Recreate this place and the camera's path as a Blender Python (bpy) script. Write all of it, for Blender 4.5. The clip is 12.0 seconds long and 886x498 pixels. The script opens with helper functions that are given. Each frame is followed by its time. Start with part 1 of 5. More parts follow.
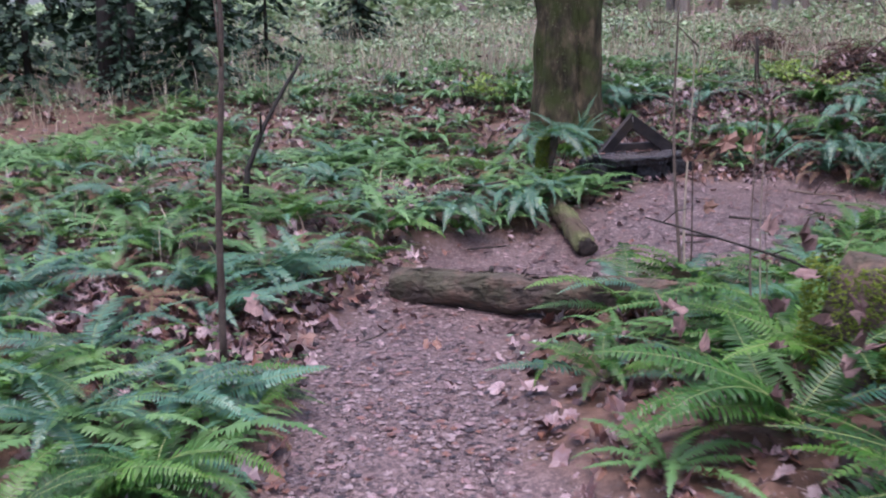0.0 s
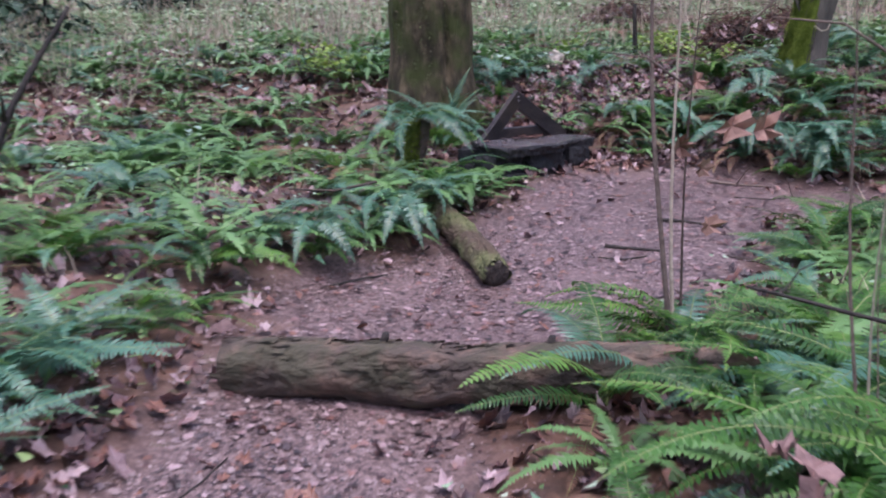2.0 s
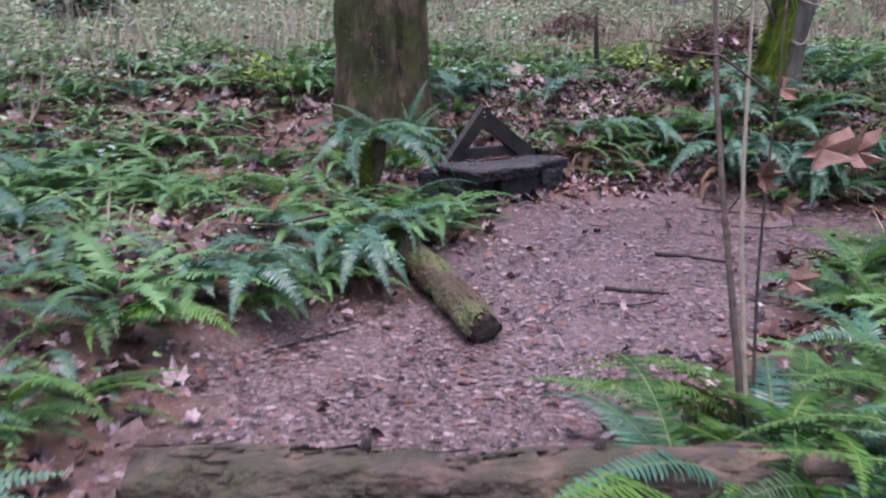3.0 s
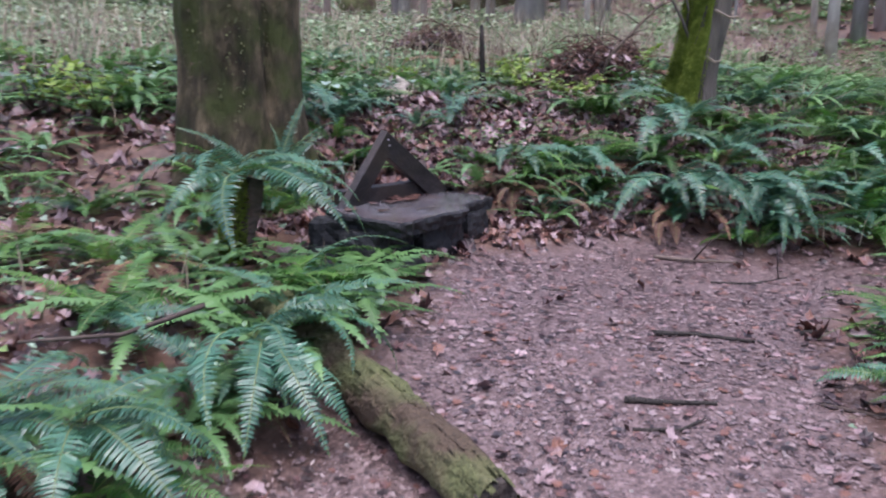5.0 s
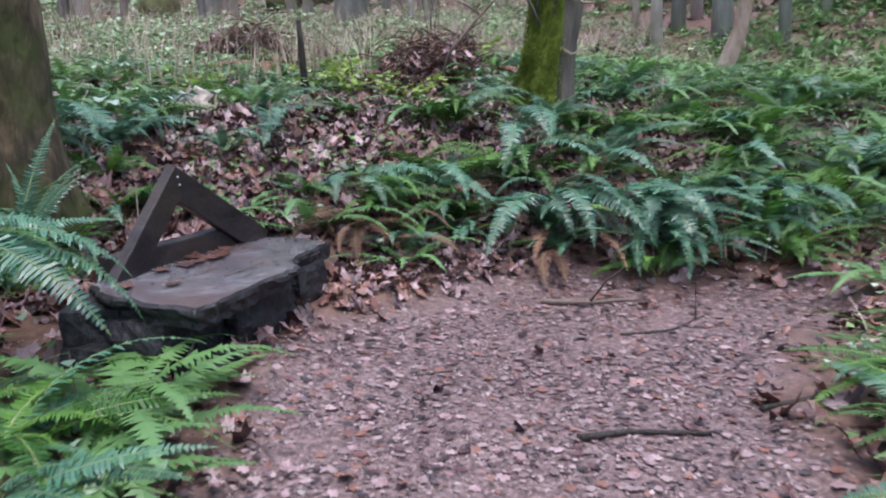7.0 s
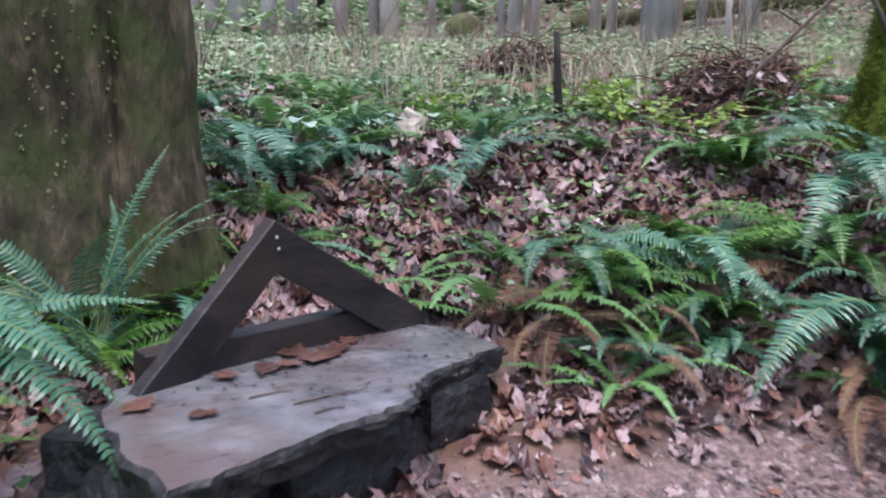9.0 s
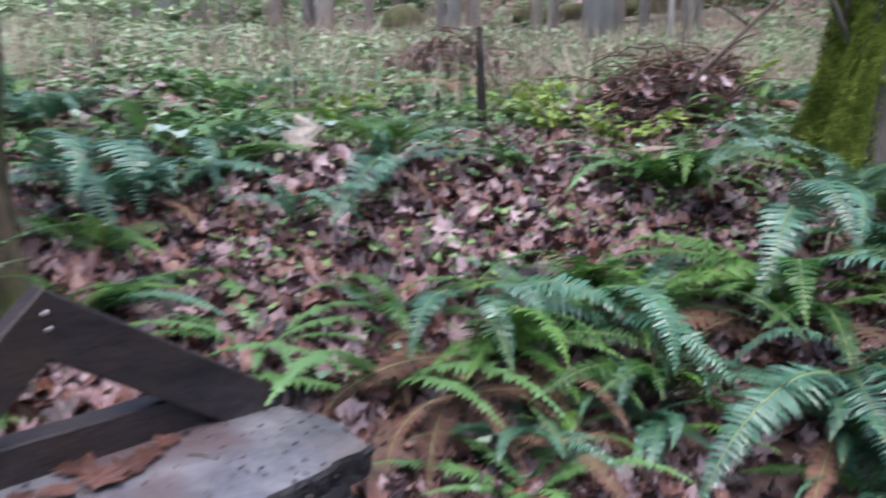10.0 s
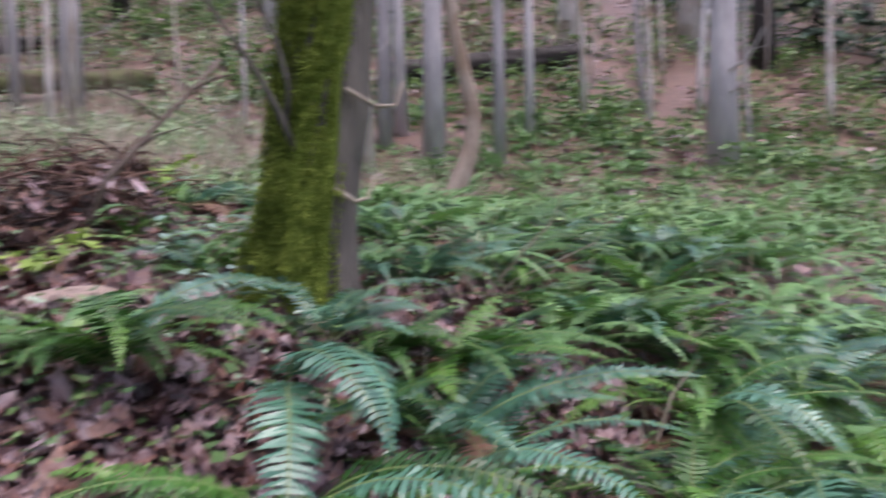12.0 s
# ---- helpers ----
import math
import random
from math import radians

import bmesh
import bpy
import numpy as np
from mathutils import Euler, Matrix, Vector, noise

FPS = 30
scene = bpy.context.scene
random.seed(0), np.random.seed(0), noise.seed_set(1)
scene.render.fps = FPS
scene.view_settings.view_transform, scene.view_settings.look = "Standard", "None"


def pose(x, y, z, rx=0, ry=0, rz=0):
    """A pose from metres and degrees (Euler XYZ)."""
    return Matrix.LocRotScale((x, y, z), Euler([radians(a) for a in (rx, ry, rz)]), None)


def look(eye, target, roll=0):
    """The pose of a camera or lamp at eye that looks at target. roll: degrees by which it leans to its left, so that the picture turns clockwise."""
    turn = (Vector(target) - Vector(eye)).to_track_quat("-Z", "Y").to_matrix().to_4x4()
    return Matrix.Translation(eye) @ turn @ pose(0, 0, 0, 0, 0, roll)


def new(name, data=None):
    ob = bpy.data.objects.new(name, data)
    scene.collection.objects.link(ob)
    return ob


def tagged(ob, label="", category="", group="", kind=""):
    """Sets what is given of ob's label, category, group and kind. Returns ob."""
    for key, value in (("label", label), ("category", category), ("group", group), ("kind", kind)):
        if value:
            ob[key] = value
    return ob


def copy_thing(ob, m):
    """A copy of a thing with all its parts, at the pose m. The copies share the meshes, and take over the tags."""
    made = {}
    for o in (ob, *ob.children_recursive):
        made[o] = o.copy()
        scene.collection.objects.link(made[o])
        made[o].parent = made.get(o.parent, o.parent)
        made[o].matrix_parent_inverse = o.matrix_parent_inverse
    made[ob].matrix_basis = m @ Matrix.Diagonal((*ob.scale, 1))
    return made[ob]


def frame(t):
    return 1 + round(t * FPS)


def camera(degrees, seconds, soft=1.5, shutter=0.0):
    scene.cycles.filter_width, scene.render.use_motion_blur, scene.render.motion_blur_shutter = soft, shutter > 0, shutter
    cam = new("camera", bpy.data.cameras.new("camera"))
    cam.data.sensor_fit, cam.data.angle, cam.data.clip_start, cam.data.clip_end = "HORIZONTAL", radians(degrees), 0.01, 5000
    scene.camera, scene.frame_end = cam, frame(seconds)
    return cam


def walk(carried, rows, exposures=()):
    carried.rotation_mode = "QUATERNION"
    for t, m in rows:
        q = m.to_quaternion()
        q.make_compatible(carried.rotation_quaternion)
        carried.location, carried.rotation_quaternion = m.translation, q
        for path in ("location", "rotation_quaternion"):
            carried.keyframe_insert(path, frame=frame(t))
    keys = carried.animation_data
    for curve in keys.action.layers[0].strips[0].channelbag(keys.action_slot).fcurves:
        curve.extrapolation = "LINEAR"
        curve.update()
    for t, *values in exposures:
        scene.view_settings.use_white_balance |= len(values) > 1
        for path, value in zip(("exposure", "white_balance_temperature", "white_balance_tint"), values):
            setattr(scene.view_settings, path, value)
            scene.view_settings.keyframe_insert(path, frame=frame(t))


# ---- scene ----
cam = camera(57.0, 12.0, soft=2.0, shutter=0.5)
METRES, EYE, TILT, LEAN, TURN = 9.5, 1.55, -12.0, 0.0, 0.0
ROWS = [
    (0.0, 0.0, 0.0, 0.0, 0.0, 0.0, -0.0),
    (0.5, -0.0078, 0.0566, 0.0062, -1.81, -1.76, 0.6),
    (1.0, -0.0074, 0.1074, 0.0128, -5.37, -2.97, 2.47),
    (1.5, -0.0087, 0.1587, 0.0235, -7.71, -2.54, 2.27),
    (2.0, -0.0115, 0.2098, 0.0307, -11.76, -1.41, 2.42),
    (2.5, -0.009, 0.263, 0.0357, -14.21, -1.22, 2.28),
    (3.0, -0.0119, 0.3098, 0.0452, -16.56, -0.39, 2.93),
    (3.5, -0.0106, 0.3539, 0.054, -19.51, 0.47, 4.11),
    (5.5, -0.0002, 0.5198, 0.0876, -34.25, -0.05, 5.93),
    (6.0, 0.0131, 0.5452, 0.0989, -39.24, 0.08, 7.53),
    (6.5, 0.0385, 0.5731, 0.1001, -39.75, 0.21, 7.56),
    (7.0, 0.0676, 0.5966, 0.1092, -40.48, -1.28, 9.39),
    (7.5, 0.0994, 0.6219, 0.1138, -36.0, -0.15, 9.69),
    (9.5, 0.2099, 0.7229, 0.1439, -17.99, 2.81, 2.29),
    (10.0, 0.232, 0.7511, 0.1558, -23.32, 2.02, 3.48),
    (10.5, 0.2444, 0.7831, 0.1685, -32.41, 4.39, 3.43),
    (11.0, 0.2653, 0.8102, 0.1753, -37.47, 4.4, 5.22),
    (11.5, 0.2888, 0.8291, 0.1875, -48.84, 3.8, 8.81),
    (12.0, 0.3068, 0.8464, 0.1973, -63.51, 1.85, 11.88),
]
walk(cam, [(t, pose(0, 0, EYE, TILT, LEAN, TURN) @ pose(METRES * x, METRES * y, METRES * z, 90 + pitch, roll, yaw)) for t, x, y, z, yaw, pitch, roll in ROWS],
     exposures=[(0.0, 0.77, 5650.0, 23.0), (3.5, 0.80, 5600.0, 25.0), (6.0, 0.86, 5650.0, 16.0), (9.5, 1.04, 5700.0, 13.0), (11.0, 0.96, 5650.0, 24.0), (12.0, 0.92, 5900.0, 23.0)])

# ---- light: a bright overcast winter sky ----
world = bpy.data.worlds.new("overcast_sky")
scene.world = world
world.use_nodes = True
wn = world.node_tree.nodes
sky = wn.new("ShaderNodeTexSky")
sky.sky_type, sky.sun_disc = "NISHITA", False
sky.sun_elevation, sky.sun_rotation = radians(80), radians(202)
sky.air_density, sky.dust_density, sky.ozone_density = 1.0, 6.0, 1.0
wn["Background"].inputs["Strength"].default_value = 0.15
world.node_tree.links.new(sky.outputs["Color"], wn["Background"].inputs["Color"])
sun_data = bpy.data.lights.new("sun", "SUN")
sun_data.energy, sun_data.angle, sun_data.color = 1.3, radians(70), (1.0, 0.97, 0.93)
sun_ob = new("sun", sun_data)
sun_ob.matrix_world = look((0, 0, 60), (4, 10, 0))

rnd = random.Random(7)


# ---- materials ----
def material(name, stops, scale=6.0, rough=0.75, bump=0.3, bump_scale=40.0, detail=6.0, spread=0.0,
             island=False, stretch=(1, 1, 1), second=None, second_scale=1.2, translucent=0.0, spec=0.35):
    """Colour ramp over noise at two scales, bump, and a shade that varies per object or per piece."""
    m = bpy.data.materials.new(name)
    m.use_nodes = True
    nt = m.node_tree
    n, l = nt.nodes, nt.links
    bsdf = n["Principled BSDF"]
    bsdf.inputs["Roughness"].default_value = rough
    bsdf.inputs["Specular IOR Level"].default_value = spec
    co = n.new("ShaderNodeTexCoord")
    mp = n.new("ShaderNodeMapping")
    mp.inputs["Scale"].default_value = stretch
    l.new(co.outputs["Object"], mp.inputs["Vector"])
    nz = n.new("ShaderNodeTexNoise")
    nz.inputs["Scale"].default_value, nz.inputs["Detail"].default_value = scale, detail
    nz.inputs["Roughness"].default_value = 0.65
    l.new(mp.outputs["Vector"], nz.inputs["Vector"])
    fac = nz.outputs["Fac"]
    if spread:
        src = n.new("ShaderNodeNewGeometry" if island else "ShaderNodeObjectInfo")
        out = src.outputs["Random Per Island" if island else "Random"]
        ma = n.new("ShaderNodeMath")
        ma.operation = "MULTIPLY_ADD"
        l.new(out, ma.inputs[0])
        ma.inputs[1].default_value = spread
        ma.inputs[2].default_value = -spread / 2
        ad = n.new("ShaderNodeMath")
        ad.operation, ad.use_clamp = "ADD", True
        l.new(fac, ad.inputs[0])
        l.new(ma.outputs[0], ad.inputs[1])
        fac = ad.outputs[0]
    ramp = n.new("ShaderNodeValToRGB")
    while len(ramp.color_ramp.elements) < len(stops):
        ramp.color_ramp.elements.new(0.5)
    for e, (p, c) in zip(ramp.color_ramp.elements, stops):
        e.position, e.color = p, (*c, 1)
    l.new(fac, ramp.inputs["Fac"])
    colour = ramp.outputs["Color"]
    if second:
        n2 = n.new("ShaderNodeTexNoise")
        n2.inputs["Scale"].default_value, n2.inputs["Detail"].default_value = second_scale, 4.0
        l.new(co.outputs["Object"], n2.inputs["Vector"])
        r2 = n.new("ShaderNodeValToRGB")
        r2.color_ramp.elements[0].position, r2.color_ramp.elements[1].position = 0.45, 0.62
        l.new(n2.outputs["Fac"], r2.inputs["Fac"])
        mx = n.new("ShaderNodeMix")
        mx.data_type = "RGBA"
        l.new(r2.outputs["Color"], mx.inputs["Factor"])
        l.new(colour, mx.inputs["A"])
        mx.inputs["B"].default_value = (*second, 1)
        colour = mx.outputs["Result"]
    l.new(colour, bsdf.inputs["Base Color"])
    if bump:
        nb = n.new("ShaderNodeTexNoise")
        nb.inputs["Scale"].default_value, nb.inputs["Detail"].default_value = bump_scale, 5.0
        l.new(mp.outputs["Vector"], nb.inputs["Vector"])
        bp = n.new("ShaderNodeBump")
        bp.inputs["Strength"].default_value, bp.inputs["Distance"].default_value = bump, 0.035
        l.new(nb.outputs["Fac"], bp.inputs["Height"])
        l.new(bp.outputs["Normal"], bsdf.inputs["Normal"])
    if translucent:
        tr = n.new("ShaderNodeBsdfTranslucent")
        l.new(colour, tr.inputs["Color"])
        ms = n.new("ShaderNodeMixShader")
        ms.inputs["Fac"].default_value = translucent
        l.new(bsdf.outputs["BSDF"], ms.inputs[1])
        l.new(tr.outputs["BSDF"], ms.inputs[2])
        l.new(ms.outputs["Shader"], n["Material Output"].inputs["Surface"])
    return m


FERN = material("fern_green", [(0.2, (0.016, 0.060, 0.008)), (0.55, (0.05, 0.145, 0.018)), (0.85, (0.125, 0.265, 0.038))],
                scale=3, rough=0.38, bump=0, spread=0.6, translucent=0.3, spec=0.5)
FERN_BLUE = material("fern_blue_green", [(0.2, (0.028, 0.090, 0.050)), (0.8, (0.09, 0.225, 0.132))], scale=3, rough=0.32, bump=0,
                     spread=0.5, translucent=0.22, spec=0.8)
FERN_DEAD = material("fern_dead", [(0.2, (0.065, 0.032, 0.020)), (0.8, (0.20, 0.105, 0.066))], scale=5, rough=0.8, bump=0, spread=0.5)
# fern green lightened to carry the bright haze of the background
FERN_HAZED = material("hazed_fern_green", [(0.2, (0.055, 0.125, 0.04)), (0.55, (0.135, 0.26, 0.08)), (0.85, (0.26, 0.41, 0.155))], scale=.8, rough=0.38, bump=0, translucent=0.25, spec=0.5)
RACHIS = material("fern_rachis", [(0.3, (0.12, 0.17, 0.05)), (0.7, (0.22, 0.24, 0.09))], scale=5, rough=0.6, bump=0)
LITTER = material("leaf_litter", [(0.12, (0.022, 0.011, 0.011)), (0.36, (0.10, 0.047, 0.045)), (0.52, (0.195, 0.085, 0.052)), (0.68, (0.21, 0.128, 0.13)), (0.92, (0.38, 0.275, 0.275))],
                  scale=9, rough=0.42, bump=0.2, bump_scale=60, spread=0.8, island=True, spec=0.55)
FRAGMENTS = material("leaf_fragments", [(0.15, (0.032, 0.020, 0.019)), (0.5, (0.155, 0.103, 0.098)), (0.85, (0.28, 0.207, 0.198))],
                     scale=20, rough=0.36, bump=0, spread=0.9, island=True, spec=0.7)
RED_LEAF = material("red_brown_leaf", [(0.2, (0.17, 0.085, 0.062)), (0.8, (0.42, 0.25, 0.19))], scale=20, rough=0.55, bump=0.2, spread=0.4)
WITHERED = material("withered_leaf", [(0.2, (0.09, 0.05, 0.045)), (0.8, (0.30, 0.185, 0.165))], scale=24, rough=0.6, bump=0.3, spread=0.5)
WET_LEAF = material("wet_brown_leaf", [(0.2, (0.05, 0.024, 0.018)), (0.8, (0.13, 0.066, 0.05))], scale=20, rough=0.3, bump=0.2, spread=0.4)
BARK = material("bark_brown", [(0.32, (0.011, 0.009, 0.005)), (0.5, (0.05, 0.039, 0.020)), (0.70, (0.17, 0.128, 0.075))],
                scale=9, rough=0.85, bump=1.0, bump_scale=20, stretch=(1, 1, 0.35), second=(0.042, 0.05, 0.011), second_scale=3.2)
# pale grey bark, lightened beyond its own tone for distant haze
BARK_GREY_HAZED = material("bark_grey_hazed", [(0.25, (0.27, 0.245, 0.25)), (0.6, (0.46, 0.425, 0.42)), (0.9, (0.62, 0.58, 0.57))],
                     scale=6, rough=0.85, bump=0.6, bump_scale=22, stretch=(1, 1, 0.25), spread=0.45)
BARK_PALE = material("bark_pale", [(0.25, (0.36, 0.31, 0.285)), (0.6, (0.58, 0.52, 0.48)), (0.9, (0.70, 0.65, 0.61))],
                     scale=5, rough=0.85, bump=0.5, bump_scale=22, stretch=(1, 1, 0.25), spread=0.3, second=(0.30, 0.22, 0.16))
BARK_DULL = material("bark_dull", [(0.25, (0.05, 0.042, 0.036)), (0.6, (0.13, 0.112, 0.09)), (0.9, (0.235, 0.205, 0.17))], scale=8, rough=0.85, bump=0.9,
                     bump_scale=24, stretch=(1, 1, 0.25))
BARK_TAN = material("bark_tan", [(0.25, (0.17, 0.125, 0.09)), (0.6, (0.34, 0.27, 0.215)), (0.9, (0.48, 0.41, 0.35))], scale=7, rough=0.85, bump=0.6, bump_scale=22, stretch=(1, 1, 0.3),
                    second=(0.20, 0.14, 0.095), second_scale=2.0)
BARK_DARK = material("bark_dark", [(0.3, (0.018, 0.015, 0.013)), (0.8, (0.06, 0.05, 0.042))], scale=10, rough=0.85, bump=0.7,
                     stretch=(1, 1, 0.3))
TWIG = material("twig_bark", [(0.3, (0.07, 0.05, 0.04)), (0.8, (0.20, 0.15, 0.12))], scale=14, rough=0.8, bump=0.3, spread=0.4)
TWIG_PALE = material("pale_stem", [(0.3, (0.25, 0.20, 0.15)), (0.8, (0.46, 0.39, 0.30))], scale=14, rough=0.8, bump=0.2, spread=0.3)
MOSS = material("moss", [(0.2, (0.05, 0.075, 0.010)), (0.5, (0.155, 0.205, 0.03)), (0.8, (0.33, 0.385, 0.07))], scale=14, rough=0.95,
                bump=1.0, bump_scale=90, spec=0.1)
LOGWOOD = material("rotting_log", [(0.3, (0.022, 0.017, 0.014)), (0.48, (0.085, 0.063, 0.05)), (0.62, (0.18, 0.115, 0.082)), (0.8, (0.27, 0.215, 0.18))], scale=9, rough=0.8,
                   bump=1.0, bump_scale=30, stretch=(0.45, 1, 1), second=(0.062, 0.055, 0.034), second_scale=5.0)
LOGMOSS = material("mossy_log", [(0.25, (0.05, 0.048, 0.022)), (0.55, (0.13, 0.14, 0.055)), (0.85, (0.25, 0.28, 0.11))], scale=9, rough=0.9,
                   bump=0.9, bump_scale=40, second=(0.085, 0.06, 0.04), second_scale=4.5)
ENDGRAIN = material("log_end", [(0.3, (0.03, 0.024, 0.02)), (0.8, (0.10, 0.08, 0.065))], scale=25, rough=0.9, bump=0.8)
SLATE = material("wet_slate", [(0.3, (0.075, 0.073, 0.083)), (0.55, (0.165, 0.16, 0.172)), (0.8, (0.30, 0.285, 0.29))], scale=5, rough=0.12,
                 bump=0.22, bump_scale=11, second=(0.115, 0.088, 0.09), second_scale=3.4, spec=1.0)
# dark stones, and the shade coloured onto the slab's sides
STONE_DARK_AND_SHADE = material("dark_stone_and_shade", [(0.3, (0.010, 0.010, 0.011)), (0.85, (0.038, 0.036, 0.037))], scale=9, rough=0.6, bump=0.9, bump_scale=18)
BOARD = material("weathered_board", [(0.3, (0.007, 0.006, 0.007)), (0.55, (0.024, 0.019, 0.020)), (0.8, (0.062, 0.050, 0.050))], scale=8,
                 rough=0.42, bump=0.15, bump_scale=45, stretch=(0.6, 0.6, 1.6), second=(0.035, 0.025, 0.02), second_scale=4)
LEAFY = material("small_green_leaves", [(0.1, (0.03, 0.075, 0.02)), (0.5, (0.09, 0.17, 0.045)), (0.9, (0.22, 0.32, 0.11))], scale=2.5, rough=0.45,
                 bump=0, spread=0.8, island=True, translucent=0.25, spec=0.4)
LEAFY_GREY = material("pale_underleaf", [(0.1, (0.10, 0.17, 0.10)), (0.5, (0.20, 0.29, 0.18)), (0.9, (0.36, 0.44, 0.32))], scale=2.5, rough=0.5,
                      bump=0, spread=0.8, island=True, spec=0.4)
# paler copy of LEAFY: the haze over the distance is put into its colour
LEAFY_HAZED = material("hazed_green_leaves", [(0.1, (0.10, 0.17, 0.075)), (0.5, (0.24, 0.34, 0.16)), (0.9, (0.44, 0.53, 0.34))], scale=1.5, rough=0.5, bump=0, spread=0.8,
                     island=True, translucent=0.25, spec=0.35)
SALAL = material("leathery_grey_green", [(0.2, (0.12, 0.20, 0.14)), (0.8, (0.28, 0.37, 0.29))], scale=9, rough=0.32, bump=0.15, spread=0.5, spec=0.6)
YELLOW = material("yellow_green_leaves", [(0.2, (0.13, 0.235, 0.035)), (0.8, (0.32, 0.42, 0.085))], scale=8, rough=0.5, bump=0, spread=0.5,
                  island=True, translucent=0.3)
DRY_GRASS = material("dry_stalks", [(0.2, (0.26, 0.20, 0.14)), (0.8, (0.56, 0.48, 0.37))], scale=6, rough=0.8, bump=0, spread=0.8, island=True, spec=0.15)
CONIFER = material("conifer_needles", [(0.2, (0.012, 0.03, 0.016)), (0.8, (0.045, 0.085, 0.045))], scale=4, rough=0.6, bump=0, spread=0.6, island=True)
DEADWOOD = material("pale_rotten_wood", [(0.2, (0.34, 0.28, 0.22)), (0.8, (0.62, 0.55, 0.46))], scale=14, rough=0.9, bump=0.7, bump_scale=30)
CHUNK = material("leaf_stained_wood", [(0.2, (0.13, 0.09, 0.07)), (0.8, (0.38, 0.29, 0.235))], scale=16, rough=0.9, bump=0.8, bump_scale=26)
BRUSH = material("dead_brush", [(0.2, (0.028, 0.015, 0.011)), (0.8, (0.15, 0.085, 0.06))], scale=8, rough=0.85, bump=0, spread=0.8, island=True)


def ground_material():
    """Trampled duff on the trail, darker mould and moss beside it."""
    m = bpy.data.materials.new("forest_floor")
    m.use_nodes = True
    nt = m.node_tree
    n, l = nt.nodes, nt.links
    bsdf = n["Principled BSDF"]
    bsdf.inputs["Roughness"].default_value = 0.45
    bsdf.inputs["Specular IOR Level"].default_value = 0.35
    co = n.new("ShaderNodeTexCoord")

    def ramp(scale, stops, detail=8.0):
        nz = n.new("ShaderNodeTexNoise")
        nz.inputs["Scale"].default_value, nz.inputs["Detail"].default_value = scale, detail
        nz.inputs["Roughness"].default_value = 0.7
        l.new(co.outputs["Object"], nz.inputs["Vector"])
        r = n.new("ShaderNodeValToRGB")
        while len(r.color_ramp.elements) < len(stops):
            r.color_ramp.elements.new(0.5)
        for e, (p, c) in zip(r.color_ramp.elements, stops):
            e.position, e.color = p, (*c, 1)
        l.new(nz.outputs["Fac"], r.inputs["Fac"])
        return r.outputs["Color"], nz.outputs["Fac"]

    duff, f1 = ramp(40, [(0.32, (0.028, 0.017, 0.016)), (0.5, (0.13, 0.087, 0.082)), (0.68, (0.28, 0.202, 0.192))])
    mould, f2 = ramp(9, [(0.3, (0.035, 0.021, 0.015)), (0.5, (0.12, 0.066, 0.046)), (0.6, (0.17, 0.10, 0.075)), (0.72, (0.10, 0.14, 0.035))])
    at = n.new("ShaderNodeAttribute")
    at.attribute_name = "trodden"
    mx = n.new("ShaderNodeMix")
    mx.data_type = "RGBA"
    l.new(at.outputs["Fac"], mx.inputs["Factor"])
    l.new(mould, mx.inputs["A"])
    l.new(duff, mx.inputs["B"])
    l.new(mx.outputs["Result"], bsdf.inputs["Base Color"])
    bp = n.new("ShaderNodeBump")
    bp.inputs["Strength"].default_value, bp.inputs["Distance"].default_value = 0.3, 0.015
    l.new(f1, bp.inputs["Height"])
    l.new(bp.outputs["Normal"], bsdf.inputs["Normal"])
    return m


# ---- the lie of the land ----
def soft(v, k):
    v = np.asarray(v, dtype=float)
    return k * np.logaddexp(0.0, v / k)


TRAIL = [((0.0, -6.0), (-0.1, 2.4), 0.72), ((-0.1, 2.4), (-0.25, 4.3), 0.58), ((-0.25, 4.3), (0.3, 5.4), 0.58),
         ((0.3, 5.4), (1.0, 6.2), 0.7), ((0.2, 6.2), (0.4, 6.5), 0.45), ((1.0, 6.2), (1.9, 6.9), 0.85), ((1.9, 6.9), (2.8, 7.8), 0.95),
         ((2.8, 7.8), (3.5, 8.0), 0.85), ((3.5, 8.0), (4.6, 7.7), 0.4)]


def trodden(x, y):
    """1 on the trail and in the clearing, 0 beside them."""
    x, y = np.asarray(x, dtype=float), np.asarray(y, dtype=float)
    best = np.full(np.broadcast(x, y).shape, 9.0)
    for (ax, ay), (bx, by), w in TRAIL:
        dx, dy = bx - ax, by - ay
        u = np.clip(((x - ax) * dx + (y - ay) * dy) / (dx * dx + dy * dy), 0, 1)
        best = np.minimum(best, np.hypot(x - ax - u * dx, y - ay - u * dy) - w)
    return np.clip(0.5 - best / 0.3, 0, 1)


